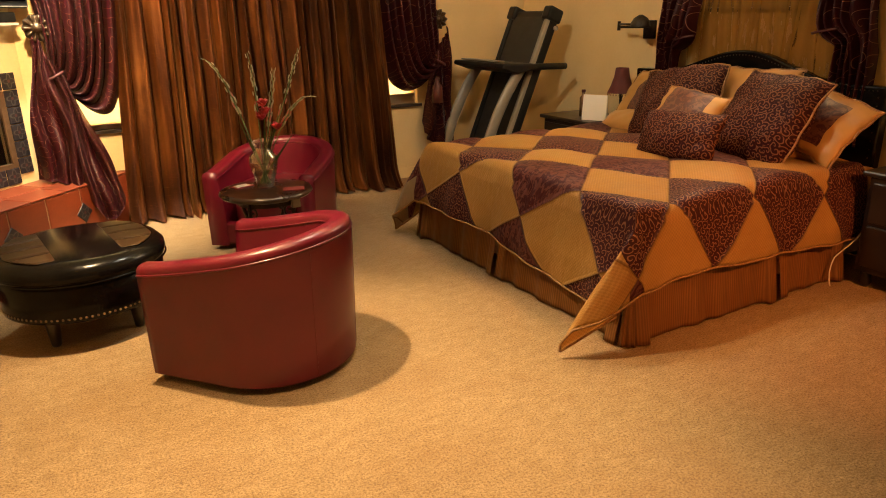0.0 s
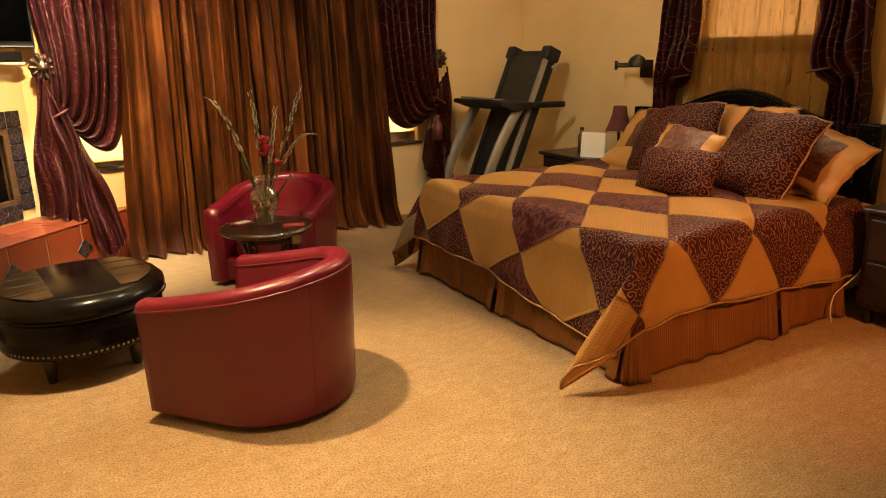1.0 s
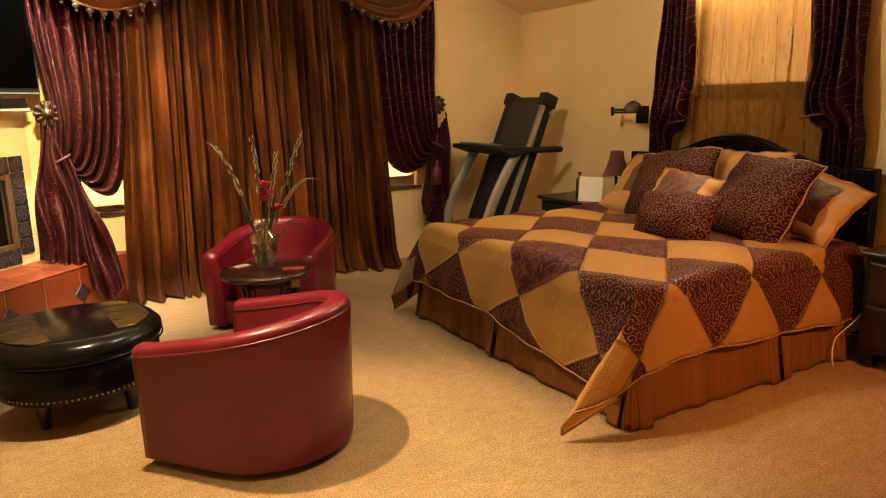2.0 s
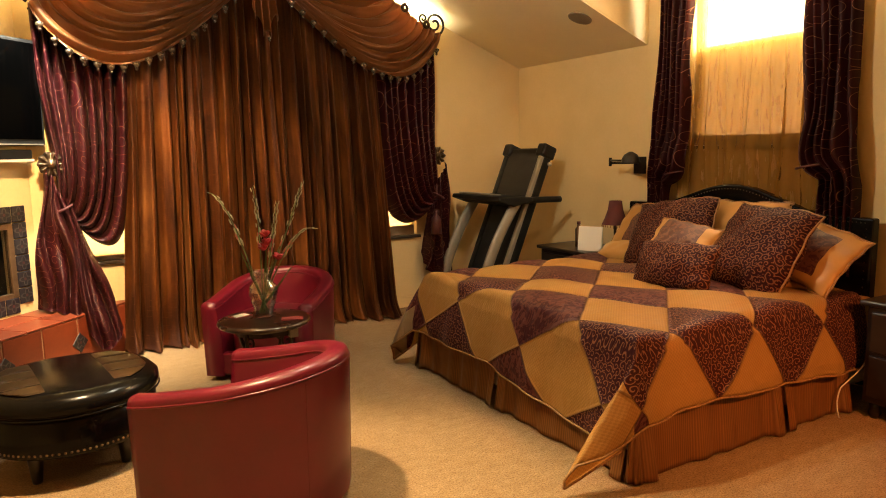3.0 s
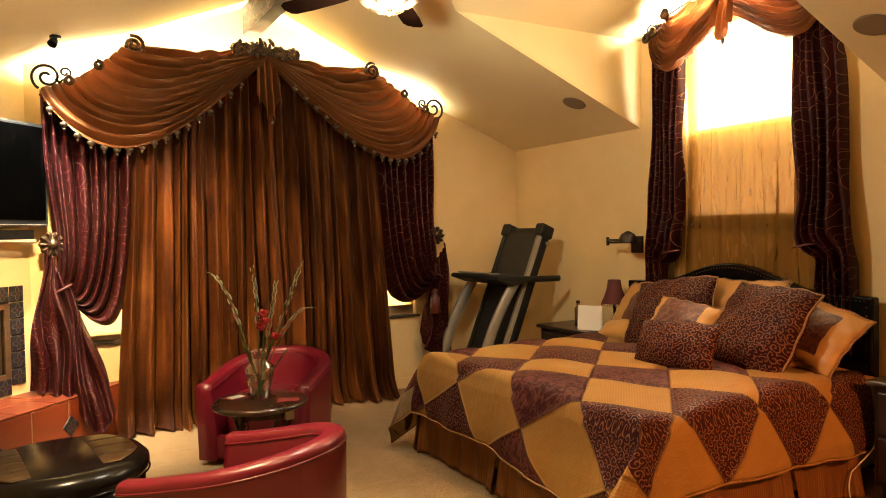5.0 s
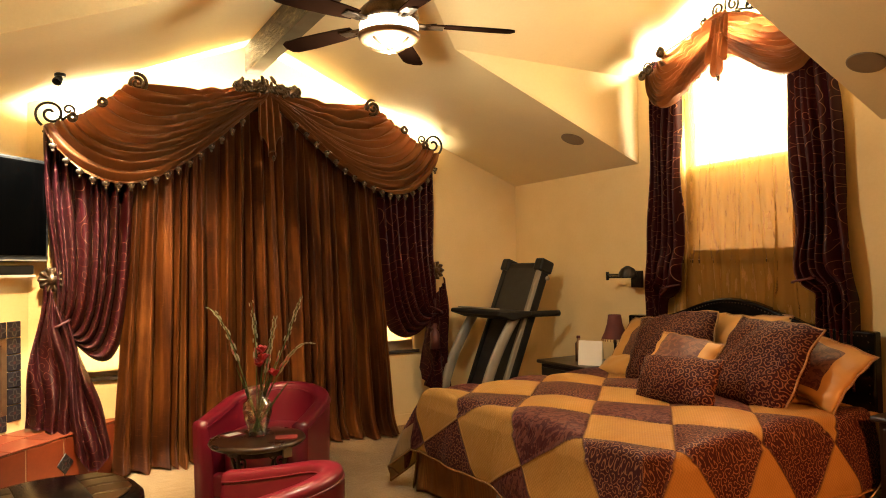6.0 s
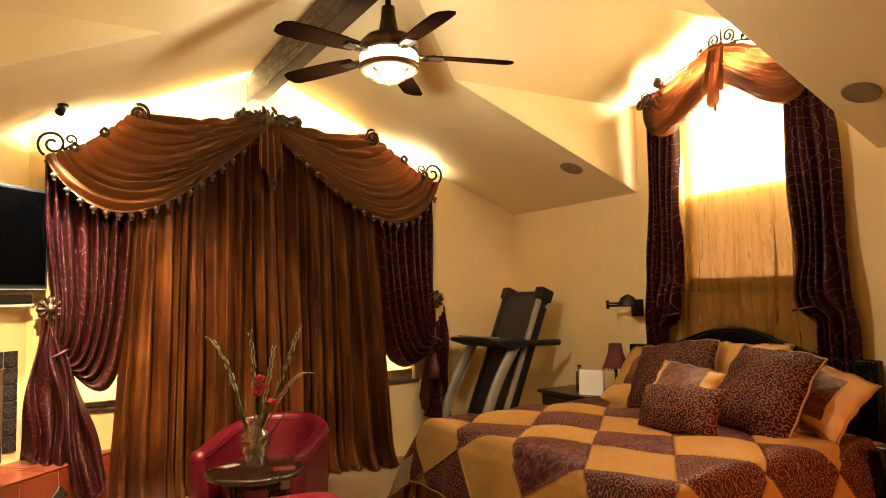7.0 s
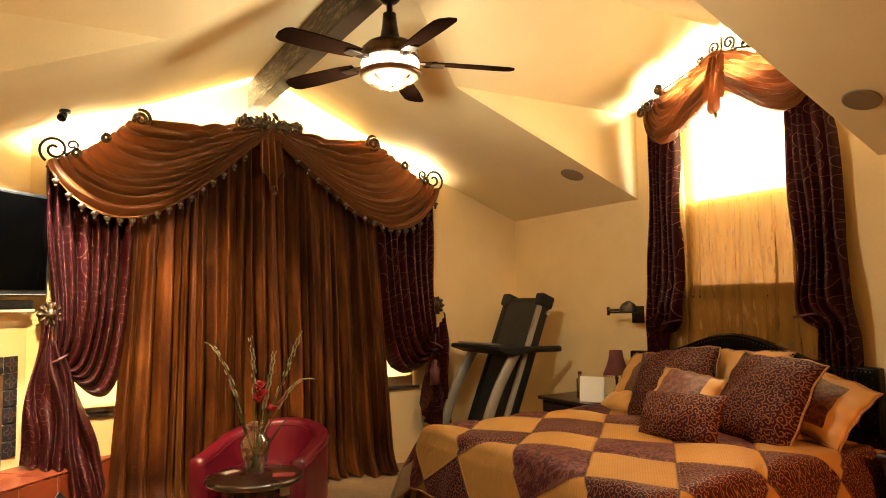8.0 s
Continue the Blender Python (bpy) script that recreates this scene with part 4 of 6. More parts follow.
td2 = thing("tied_drape", "burgundy satin drape with scrolls tied aside with a tassel", "curtain", NORTH, "tied drapes")
tied_panel(td2, -1, 3.19, 0.58, 2.56, (0.01, 1.05), (0.38, 0.72), [(-0.14, 0.28, -0.20), (-0.02, 0.25, -0.24), (0.10, 0.32, -0.24), (0.16, 0.45, -0.2)], -0.15, 47)
rosette(td2, 3.19, 1.45, -0.145, 1.1)
part("knob_post", tube([(3.19, 0.0, 1.45), (3.19, -0.15, 1.45)], 0.01, 8), M["iron"], td2)
part("hanging_cord", tube(bezier((3.19, -0.19, 1.40), (3.2, -0.2, 1.3), (3.17, -0.23, 1.2), (3.16, -0.24, 1.06)), 0.009, 6), M["cord_red"], td2, smooth=True)
tas = lathe([(0.0, 0.03), (0.02, 0.02), (0.024, 0.0), (0.016, -0.02), (0.04, -0.05), (0.046, -0.11), (0.05, -0.20), (0.0, -0.205)], 16)
part("tassel", moved(tas, Matrix.Translation((3.12, -0.30, 0.93))), M["cord_red"], td2, "burgundy thread tassel", True)

val = swag_valance("swag_valance", "copper silk swag valance on wrought iron scrolls with bead fringe", NORTH @ pose(1.595, 0, 0), 1.60, 2.53, 0.985, 2.985, 2.95, 2.26, 17, (0.17, 0.54), 1.6)
crown(val, 0.52, 0.18, 2.94, -0.30)
part("board", prism([(-1.57, 2.46), (1.57, 2.46), (1.57, 2.51), (0.93, 2.95), (0.45, 2.86), (0.0, 2.90), (-0.45, 2.86), (-0.93, 2.95), (-1.57, 2.51)], 0.018, "y"), M["black_wood"], val, m=pose(0, -0.125, 0))

EAST = WALL_B @ pose(-3.12, 0, 0)
sh = thing("sheer_curtain", "gold voile sheer hanging over the tall window", "curtain", EAST)
hanging_panel("sheer_panel", sh, -0.60, 0.56, -0.60, 0.56, 3.0, 0.95, -0.07, 10, 0.040, M["sheer"], 61, 200, 20, 0.0, 0.0)
part("sheer_rod", tube([(-0.62, -0.06, 3.0), (0.6, -0.06, 3.0)], 0.008, 8), M["iron"], sh)


def gathered_drape(parent, side, out_top, flare, width, tie_z, seed, z_top=3.06, z_low=0.70, y=-0.11):
    """A narrow drape that hangs straight on its outer side; the inner side is tucked back at the tie and falls on below it."""
    def place(u, v):
        z = z_top + (z_low - z_top) * v
        outer = out_top + side * -flare * (z_top - z)
        tuck = 1 / (1 + math.exp(-(tie_z - z) / 0.022))
        w = width + flare * 0.6 * (z_top - z)
        w *= 1 - 0.42 * tuck * (1 - 0.25 * min(1.0, max(0.0, (tie_z - z) / 0.5)))
        f = pipes(min(1.0, max(0.0, u + 0.02 * math.sin(5 * z + 6 * u))), seed, 6)
        belly = 0.06 * u * math.exp(-((z - tie_z - 0.09) / 0.12) ** 2)
        sagging = 0.10 * u * u * math.exp(-((z - tie_z) / 0.10) ** 2)
        g = math.sin(2 * math.pi * (2.5 * u + 1.4 * z) + seed) * math.exp(-((z - tie_z) / 0.25) ** 2)
        return (outer + side * w * u + 0.008 * math.sin(6 * z + 5 * u), y - 0.050 * f - belly - 0.018 * g, z - sagging)
    return part("drape", sheet(96, 90, place, lambda u, v: (u * width * 1.2 + seed, -v * (z_top - z_low)), 0.004), M["burgundy_scroll"], parent, smooth=True)


for side, out_top, flare, width, tie_z, seed in ((1, -0.715, 0.062, 0.27, 1.34, 71), (-1, 0.705, 0.052, 0.31, 1.40, 83)):
    t2 = thing("tied_drape", "dark burgundy drape with scrolls tied beside the tall window", "curtain", EAST, "tied drapes")
    gathered_drape(t2, side, out_top, flare, width, tie_z, seed)
    # twisted cord at the tuck
    cx = out_top + side * width * 0.62
    ring = [(cx + 0.075 * math.cos(q), -0.15 - 0.045 * math.sin(q), tie_z - 0.04 + 0.015 * math.cos(q)) for q in [math.pi * i / 16 for i in range(17)]]
    part("tieback_cord", tube(ring, 0.008, 6), M["cord_red"], t2, "burgundy twisted tieback cord", True)
val2 = swag_valance("swag_valance", "orange copper silk swag valance on an iron crest", EAST, 0.71, 2.97, 0.55, 3.11, 3.21, 2.88, 0, (0.12, 0.44), 0.75, 0.35, 0.30, 0.55)
part("board", prism([(-0.72, 2.96), (-0.60, 3.05), (0.0, 3.16), (0.60, 3.05), (0.72, 2.96), (0.72, 2.93), (0.60, 3.02), (0.0, 3.13), (-0.60, 3.02), (-0.72, 2.93)], 0.012, "y"), M["black_wood"], val2, m=pose(0, -0.10, 0))
crest = bmesh.new()
for sx_ in (-1, 1):
    merge(crest, tube([(sx_ * (0.06 + a), -0.15, 3.27 + b) for a, b in spiral(1.4, 0.05, 0.012, -1.2, 26, 1)], 0.010, 6))
    merge(crest, tube(bezier((sx_ * 0.62, -0.13, 3.10), (sx_ * 0.4, -0.13, 3.14), (sx_ * 0.25, -0.14, 3.18), (sx_ * 0.10, -0.15, 3.22)), 0.009, 6))
    merge(crest, tube([(sx_ * (0.19 + a), -0.15, 3.22 + b) for a, b in spiral(1.2, 0.03, 0.01, 2.0, 18, 1)], 0.009, 6))
merge(crest, tube([(-0.12, -0.15, 3.20), (0, -0.15, 3.22), (0.12, -0.15, 3.20)], 0.012, 6))
merge(crest, tube([(0, -0.15, 3.20), (0, -0.15, 3.34)], 0.009, 6))
part("crest", crest, M["iron"], val2, "black wrought iron crest", True)


# ---- the bed ----
BX0, BX1, BY0, BY1, BTOP = 2.20, 4.18, 2.13, 4.13, 0.615
bed = thing("bed", "king-size bed with gold ribbed skirt and dark leather headboard", "bed")
part("mattress", box(BX0 + 0.02, BX1, BY0 + 0.02, BY1 - 0.02, 0.32, BTOP - 0.01, 0.05, 4), M["gold_satin"], bed, smooth=True)
part("box_spring", box(BX0 + 0.03, BX1, BY0 + 0.03, BY1 - 0.03, 0.10, 0.32, 0.02), M["trim"], bed)


def outline_point(d):
    """Round the foot of the bed: near side from the head, the foot, then the far side; returns x, y and the outward normal."""
    L, W = BX1 - BX0, BY1 - BY0
    if d < L:
        return BX1 - d, BY0, (0, -1)
    if d < L + W:
        return BX0, BY0 + (d - L), (-1, 0)
    return BX0 + (d - L - W), BY1, (0, 1)


def skirt(d0, d1, seed):
    n = int((d1 - d0) / 0.012)

    def place(u, v):
        d = d0 + (d1 - d0) * u
        x, y, (nx, ny) = outline_point(d)
        f = pleats(u, seed, (d1 - d0) * 5)
        edge = min(u, 1 - u) * (d1 - d0)
        flare = 0.035 * v * (1.0 if edge > 0.08 else 1.9) + 0.010 * f * (0.4 + v)
        return (x + nx * flare, y + ny * flare, 0.37 - 0.36 * v)
    return sheet(n, 14, place, lambda u, v: (d0 + (d1 - d0) * u, v * 0.36), 0.004)


for d0, d1, sd in ((0.35, 0.93, 1), (0.95, 1.975, 2), (1.985, 3.02, 3), (3.04, 3.975, 4), (3.985, 5.6, 5)):
    part("bed_skirt", skirt(d0, d1, sd), M["skirt"], bed, "gold ribbed bed skirt panel", True)

for cx, cy, a0, a1 in ((BX0, BY0, 270, 180), (BX0, BY1, 180, 90)):
    def corner(u, v, cx=cx, cy=cy, a0=a0, a1=a1):
        a = radians(a0 + (a1 - a0) * u)
        q = 0.012 + 0.048 * v * (1 + 0.12 * math.sin(6 * math.pi * u))
        return (cx + q * math.cos(a), cy + q * math.sin(a), 0.37 - 0.362 * v)
    part("bed_skirt", sheet(24, 12, corner, lambda u, v: (u * 0.2, v * 0.36), 0.003), M["skirt"], bed, "gold ribbed corner pleat", True)
hb = [(-0.97, 0.05), (0.97, 0.05), (0.97, 1.06), (0.74, 1.065)] + [(x / 20 * 0.70, 1.070 + 0.160 * (0.5 + 0.5 * math.cos(math.pi * x / 20))) for x in range(20, -21, -1)] + [(-0.74, 1.065), (-0.97, 1.06)]
HB = WALL_B @ pose(-3.17, 0, 0)
part("headboard", prism(hb, 0.075, "y", 0.012), M["black_leather"], bed, "dark brown leather headboard with nailhead edge", m=HB @ pose(0, -0.135, 0))
nail = None
edge_pts = [(0.935, z / 20) for z in range(10, 21)] + [(x / 40, 0) for x in range(37, -38, -1)] + [(-0.935, z / 20) for z in range(20, 9, -1)]
for px, pz in edge_pts:
    if pz == 0:
        pz = 1.035 if abs(px) > 0.70 else 1.040 + 0.160 * (0.5 + 0.5 * math.cos(math.pi * px / 0.70))
    mm = HB @ pose(px, -0.137, pz, 90)
    if nail is None:
        nail = part("nailhead", lathe([(0.0048, 0), (0.0035, 0.002), (0.0, 0.003)], 6), M["bronze"], bed, "", True, mm)
    else:
        again(nail, mm)


# ---- quilt: one cloth that lies over the top and falls down three sides ----
def quilt():
    R = 0.065                      # softness of the mattress edge
    fall_near, fall_foot, fall_far = 0.40, 0.45, 0.46
    W = BY1 - BY0
    s0, s1 = BX0 - fall_foot, BX1 - 0.22       # along the bed, laid flat
    t1 = BY1 + fall_far

    def near_edge(s):
        """The hem on the near side: the cloth lies askew, so it hangs lower towards the head."""
        return BY0 - (fall_near - 0.09 + 0.05 * max(0.0, s - 2.72) + 0.04 * min(1.0, max(0.0, (2.45 - s) / 0.4)))

    def cloth(u, v):
        s = s0 + (s1 - s0) * u
        t = near_edge(s) + (t1 - near_edge(s)) * v
        # the foot end hangs lower towards the near corner
        foot = BX0 - 0.345 - 0.115 * min(1.0, max(0.0, (3.25 - t) / 0.85))
        return foot + (s1 - foot) * u, t

    def bend(d):
        """Distance past the edge, laid flat -> outward and downward."""
        if d <= -R:
            return d, 0.0
        a = (d + R) / (R * math.pi / 2)
        if a < 1:
            ang = a * math.pi / 2
            return -R + R * math.sin(ang), R * (1 - math.cos(ang))
        return 0.0, R + (d + R - R * math.pi / 2)

    def place(u, v):
        s, t = cloth(u, v)
        # how far past each edge
        ox, dx = bend(BX0 - s)
        x = BX0 - ox
        dn = BY0 - t
        df = t - BY1
        oy, dy = (bend(dn) if t < (BY0 + BY1) / 2 else bend(df))
        y = BY0 - oy if t < (BY0 + BY1) / 2 else BY1 + oy
        drop = max(dx, dy)
        if dx > R and dy > R:
            # the corner hangs out as a point, away from the mattress
            k = min(dx, dy) - R
            drop = max(dx, dy) + (0.38 if t < 3 else 0.45) * k
            x -= k * (0.92 if t < 3 else 0.45)
            y += (0.16 if t < 3 else 0.40) * k
        puff = 0.018 * math.sin(5.2 * s + 1.0) * math.sin(4.6 * t) + 0.012 * (1 - ((t - 3.13) / 1.0) ** 2 if abs(t - 3.13) < 1 else 0)
        z = BTOP + 0.035 - drop
        if drop < R:
            z += puff * (1 - drop / R)
            # each patch is padded, the seams pull in
            a, b = 1.977 * s + 1.152 * t - 7.378, -1.618 * s + 1.738 * t + 0.190
            z += 0.030 * (abs(math.sin(math.pi * a)) * abs(math.sin(math.pi * b))) ** 0.42
        else:
            calm = max(0.0, 1 - 7 * max(0.0, min(dx, dy)))
            ripple = calm * (0.012 * math.sin(9.0 * (s if dy > dx else t) + 0.7) + 0.006 * math.sin(23.0 * (s if dy > dx else t)))
            grow = min(1.0, (drop - R) / 0.25)
            lean = 0.10 * grow
            # the two falls pass into one another round the corner
            turn = min(1.0, max(0.0, 0.5 + (dx - dy) / 0.14))
            y += (-1 if t < 3 else 1) * (ripple * grow + lean * 0.55 + 0.02) * (1 - turn)
            x -= (ripple * grow + lean * 0.55 + 0.02) * turn
        z += 0.006 * noise.noise(Vector((s * 6, t * 6, 0.3)))
        return (x, y, max(z, 0.02))

    return sheet(150, 180, place, cloth, 0.018), place


qbm, qplace = quilt()
qu = thing("quilt", "gold and plum diamond patchwork quilt draped over the bed", "quilt")
part("quilt_cloth", qbm, M["quilt"], qu, smooth=True)
for nm, pts in (("piping", [qplace(i / 120, 0) for i in range(121)]), ("piping", [qplace(0, i / 120) for i in range(121)]), ("piping", [qplace(i / 120, 1) for i in range(121)])):
    part(nm, tube([(a, b, c - 0.004) for a, b, c in pts], 0.0065, 6), M["gold_piping"], qu, "gold and plum twisted piping", True)


def pillow(name, label, w, h, thick, center, tip, roll, turn, material, rim=None, uvs=1.0):
    """A stuffed cushion: pinched corners, plump middle. tip: degrees it leans back; roll: clockwise lean seen from the foot."""
    m = Matrix.Translation(center) @ pose(0, 0, 0, 0, 0, -90 + turn) @ pose(0, 0, 0, 90 - tip) @ pose(0, 0, 0, 0, 0, -roll)
    ob = thing(name, label, "pillow", m, "pillows on the bed")
    rng = random.Random(int(w * 1000 + h * 77 + center[1] * 31))
    ph = [rng.uniform(0, 6) for _ in range(4)]

    def surf(sign):
        def place(u, v):
            a, b = 2 * u - 1, 2 * v - 1
            k = 1 - 0.045 * (1 - abs(a) ** 2) * (abs(b) ** 4) - 0.045 * (1 - abs(b) ** 2) * (abs(a) ** 4)
            x = a * w / 2 * (k if abs(a) >= abs(b) else k ** 0.5)
            y = b * h / 2 * (k if abs(b) >= abs(a) else k ** 0.5)
            d = max(0.0, (1 - a ** 2)) ** 0.55 * max(0.0, (1 - b ** 2)) ** 0.55
            crease = 0.10 * math.sin(6 * a + ph[0]) * math.sin(5 * b + ph[1]) + 0.10 * math.sin(12 * (a * b) + ph[2]) + 0.05 * math.sin(17 * a - 9 * b + ph[3])
            # the seam waves, the corners sag
            soft = min(1.0, h / 0.6) ** 2
            x += soft * 0.011 * math.sin(3.3 * b + ph[0]) + 0.004 * math.sin(11 * b + ph[2])
            y += soft * 0.011 * math.sin(3.1 * a + ph[1]) + 0.004 * math.sin(12 * a + ph[3])
            z = soft * 0.018 * math.sin(2.6 * a + ph[2]) * math.sin(2.4 * b + ph[3]) * (1 - d) - 0.022 * (a * b) ** 4
            return (x, y, z + sign * thick / 2 * d * (1 + crease * (1 - d * 0.5)))
        return place
    bm = merge(sheet(30, 26, surf(1), lambda u, v: ((u - 0.5) * w * uvs, (v - 0.5) * h * uvs)), sheet(30, 26, surf(-1), lambda u, v: ((u - 0.5) * w * uvs + 3, (v - 0.5) * h * uvs + 3)))
    bmesh.ops.remove_doubles(bm, verts=bm.verts, dist=1e-4)
    bmesh.ops.recalc_face_normals(bm, faces=bm.faces)
    part("cover", bm, material, ob, smooth=True)
    if rim:
        f = surf(1)
        loop = [f(i / 24, 0) for i in range(24)] + [f(1, i / 24) for i in range(24)] + [f(1 - i / 24, 1) for i in range(24)] + [f(0, 1 - i / 24) for i in range(25)]
        part("edge_cord", tube(loop, 0.007, 6), rim, ob, "gold corded edge", True)
    return ob


pillow("sleeping_pillow", "plump gold satin sleeping pillow lying flat", 0.75, 0.45, 0.17, (3.92, 3.72, 0.73), 72, 4, 0, M["gold_satin"])
pillow("sleeping_pillow", "plump gold satin sleeping pillow lying flat", 0.70, 0.43, 0.17, (3.93, 2.64, 0.735), 72, -4, 0, M["gold_satin"])
pillow("pillow_sham", "gold pillow sham with a plum centre panel", 0.72, 0.48, 0.15, (3.98, 3.72, 0.83), 38, 8, 4, M["sham"], M["gold_piping"])
pillow("pillow_sham", "gold pillow sham with a plum centre panel", 0.68, 0.40, 0.15, (3.88, 2.45, 0.875), 36, 15, -6, M["sham"], M["gold_piping"])
pillow("pillow_sham", "gold pillow sham behind the scatter cushions", 0.60, 0.5, 0.15, (4.05, 3.02, 0.90), 25, 0, 0, M["gold_satin"], M["gold_piping"])
pillow("euro_cushion", "large square plum cushion with gold scrolls", 0.63, 0.56, 0.26, (3.82, 3.41, 0.885), 33, -7, 6, M["plum_scroll"], M["gold_piping"])
pillow("euro_cushion", "large square plum cushion with gold scrolls and gold edge", 0.61, 0.60, 0.28, (3.66, 2.60, 0.875), 33, 5, -7, M["plum_scroll"], M["gold_piping"])
pillow("middle_cushion", "plum damask cushion with gold satin ends", 0.50, 0.36, 0.19, (3.57, 3.10, 0.845), 30, 6, 0, M["banded"], M["gold_piping"])
pillow("lumbar_cushion", "small oblong plum cushion with gold scrolls", 0.56, 0.31, 0.17, (3.25, 2.86, 0.785), 25, -2, 4, M["plum_scroll"])


# ---- red tub chairs ----
def tub_chair(m, label):
    ob = thing("tub_chair", label, "chair", m, "chairs round the table")
    r, t, front = 0.385, 0.10, 0.37

    def rim_line(u):
        """From the left arm's end round the back to the right: x, y, angle share of the back."""
        arm, arc = front, math.pi * r
        d = u * (2 * arm + arc)
        if d < arm:
            return -r, front - d, (-1, 0)
        if d < arm + arc:
            a = math.pi + (d - arm) / r
            return r * math.cos(a), r * math.sin(a), (math.cos(a), math.sin(a))
        return r, d - arm - arc, (1, 0)

    def height(u):
        return 0.535 + 0.135 * math.sin(math.pi * u) ** 1.3

    def shell(u, v):
        x, y, (nx, ny) = rim_line(u)
        h = height(u)
        # v: outer foot, up the outside, over the padded rim, down the inside
        if v < 0.45:
            k = v / 0.45
            z, o = 0.035 + (h - 0.05 - 0.035) * k, -0.012 * (1 - k)
        elif v < 0.65:
            a = (v - 0.45) / 0.2 * math.pi
            z, o = h - 0.05 + 0.05 * math.sin(a) ** 0.55, -t / 2 + (t / 2) * math.copysign(abs(math.cos(a)) ** 0.75, math.cos(a))
        else:
            k = (v - 0.65) / 0.35
            z, o = h - 0.05 + (0.035 - h + 0.05) * k, -t - 0.03 * min(1, k * 2)
        return (x + nx * o, y + ny * o, z)
    bm = sheet(72, 44, shell, lambda u, v: (u * 2.0, v * 1.3))
    # close the two arm fronts
    bm.verts.ensure_lookup_table()
    for i in (0, 72):
        loop = [bm.verts[j * 73 + i] for j in range(45)]
        bm.faces.new(loop if i == 0 else loop[::-1])
    bmesh.ops.recalc_face_normals(bm, faces=bm.faces)
    part("shell", bm, M["red_leather"], ob, "padded oxblood leather shell", True)
    part("welt", tube([shell(i / 90, 0.452) for i in range(91)], 0.0055, 6), M["red_leather"], ob, smooth=True)
    part("welt", tube([shell(i / 90, 0.648) for i in range(91)], 0.0045, 6), M["red_leather"], ob, smooth=True)
    seat = lathe([(0.0, 0.18), (0.27, 0.18), (0.285, 0.20), (0.285, 0.37), (0.265, 0.40), (0.20, 0.415), (0.0, 0.42)], 40)
    for v in seat.verts:
        if v.co.y > 0:
            v.co.y = min(v.co.y * 1.45, 0.40)
    part("seat_cushion", seat, M["red_leather"], ob, "loose seat cushion", True)
    part("front_rail", box(-0.29, 0.29, 0.28, 0.355, 0.04, 0.19, 0.015), M["red_leather"], ob)
    part("base", box(-0.22, 0.22, -0.20, 0.28, 0.0, 0.05, 0.01), M["black_wood"], ob)
    for sx_ in (-1, 1):
        pts = [(sx_ * (r + 0.001) * math.cos(a), -(r + 0.001) * math.sin(a), 0) for a in (radians(62),)]
        x, y, _ = pts[0]
        part("seam", tube([(x * (r - 0.013) / r, y * (r - 0.013) / r, 0.04), (x * (r - 0.001) / r, y * (r - 0.001) / r, 0.60)], 0.0022, 6), M["red_leather"], ob)
    return ob


tub_chair(pose(0.74, 2.905, 0, 0, 0, 40), "oxblood red leather tub chair with sloping arms")
tub_chair(pose(1.35, 4.68, 0, 0, 0, 140), "oxblood red leather tub chair beside the round table")

# ---- side table ----
tb = thing("round_table", "small round mahogany table on curled iron legs", "table", pose(1.04, 3.92, 0))
part("tabletop", lathe([(0.0, 0.512), (0.235, 0.512), (0.255, 0.518), (0.268, 0.532), (0.262, 0.546), (0.24, 0.55), (0.0, 0.55)], 56), M["dark_wood"], tb, smooth=True)
part("apron", lathe([(0.16, 0.47), (0.17, 0.47), (0.17, 0.512), (0.16, 0.512)], 32, False), M["iron"], tb)
for k in range(4):
    a = 40 + 90 * k
    leg = tube(bezier((0.17, 0, 0.51), (0.22, 0, 0.36), (0.02, 0, 0.26), (0.09, 0, 0.12)) + bezier((0.09, 0, 0.12), (0.12, 0, 0.06), (0.17, 0, 0.03), (0.2, 0, 0.012))[1:], 0.011, 8)
    merge(leg, tube([(0.15 + x, 0, 0.42 + z) for x, z in spiral(1.2, 0.045, 0.012, 1.0, 20)], 0.007, 6))
    part("leg", leg, M["iron"], tb, "curled wrought iron leg", True, pose(0, 0, 0, 0, 0, a))
part("card_holder", box(0.10, 0.15, -0.16, -0.10, 0.45, 0.505, 0.004), M["silver"], tb)

# ---- vase with gladioli ----
vs = thing("glass_vase", "clear glass vase half full of water", "vase", pose(1.05, 3.95, 0.551))
prof = [(0.0, 0.0), (0.048, 0.0), (0.052, 0.006), (0.055, 0.04), (0.074, 0.10), (0.083, 0.15), (0.078, 0.185), (0.050, 0.215), (0.043, 0.235), (0.055, 0.262), (0.068, 0.275)]
inner = [(r - 0.004, z + (0.006 if i < 2 else 0)) for i, (r, z) in enumerate(prof[1:])][::-1]
vb = part("vase_glass", lathe(prof + inner + [(0.0, 0.007)], 40, False), M["thin_glass"], vs, smooth=True)
vb.visible_shadow = False
w_ = part("water", lathe([(0.0, 0.008), (0.043, 0.008), (0.050, 0.04), (0.069, 0.10), (0.075, 0.135), (0.0, 0.135)], 32), M["thin_glass"], vs, smooth=True)
w_.visible_shadow = False
rng = random.Random(5)
right = Vector((math.cos(radians(-30)), math.sin(radians(-30)), 0))     # across, as seen from the doorway side
STEMS = [(-0.27, 0.03, 0.73, -0.10), (-0.025, 0.02, 0.76, 0.05), (0.10, -0.02, 0.67, 0.06), (0.26, 0.02, 0.78, -0.02), (0.30, -0.05, 0.52, 0.12)]
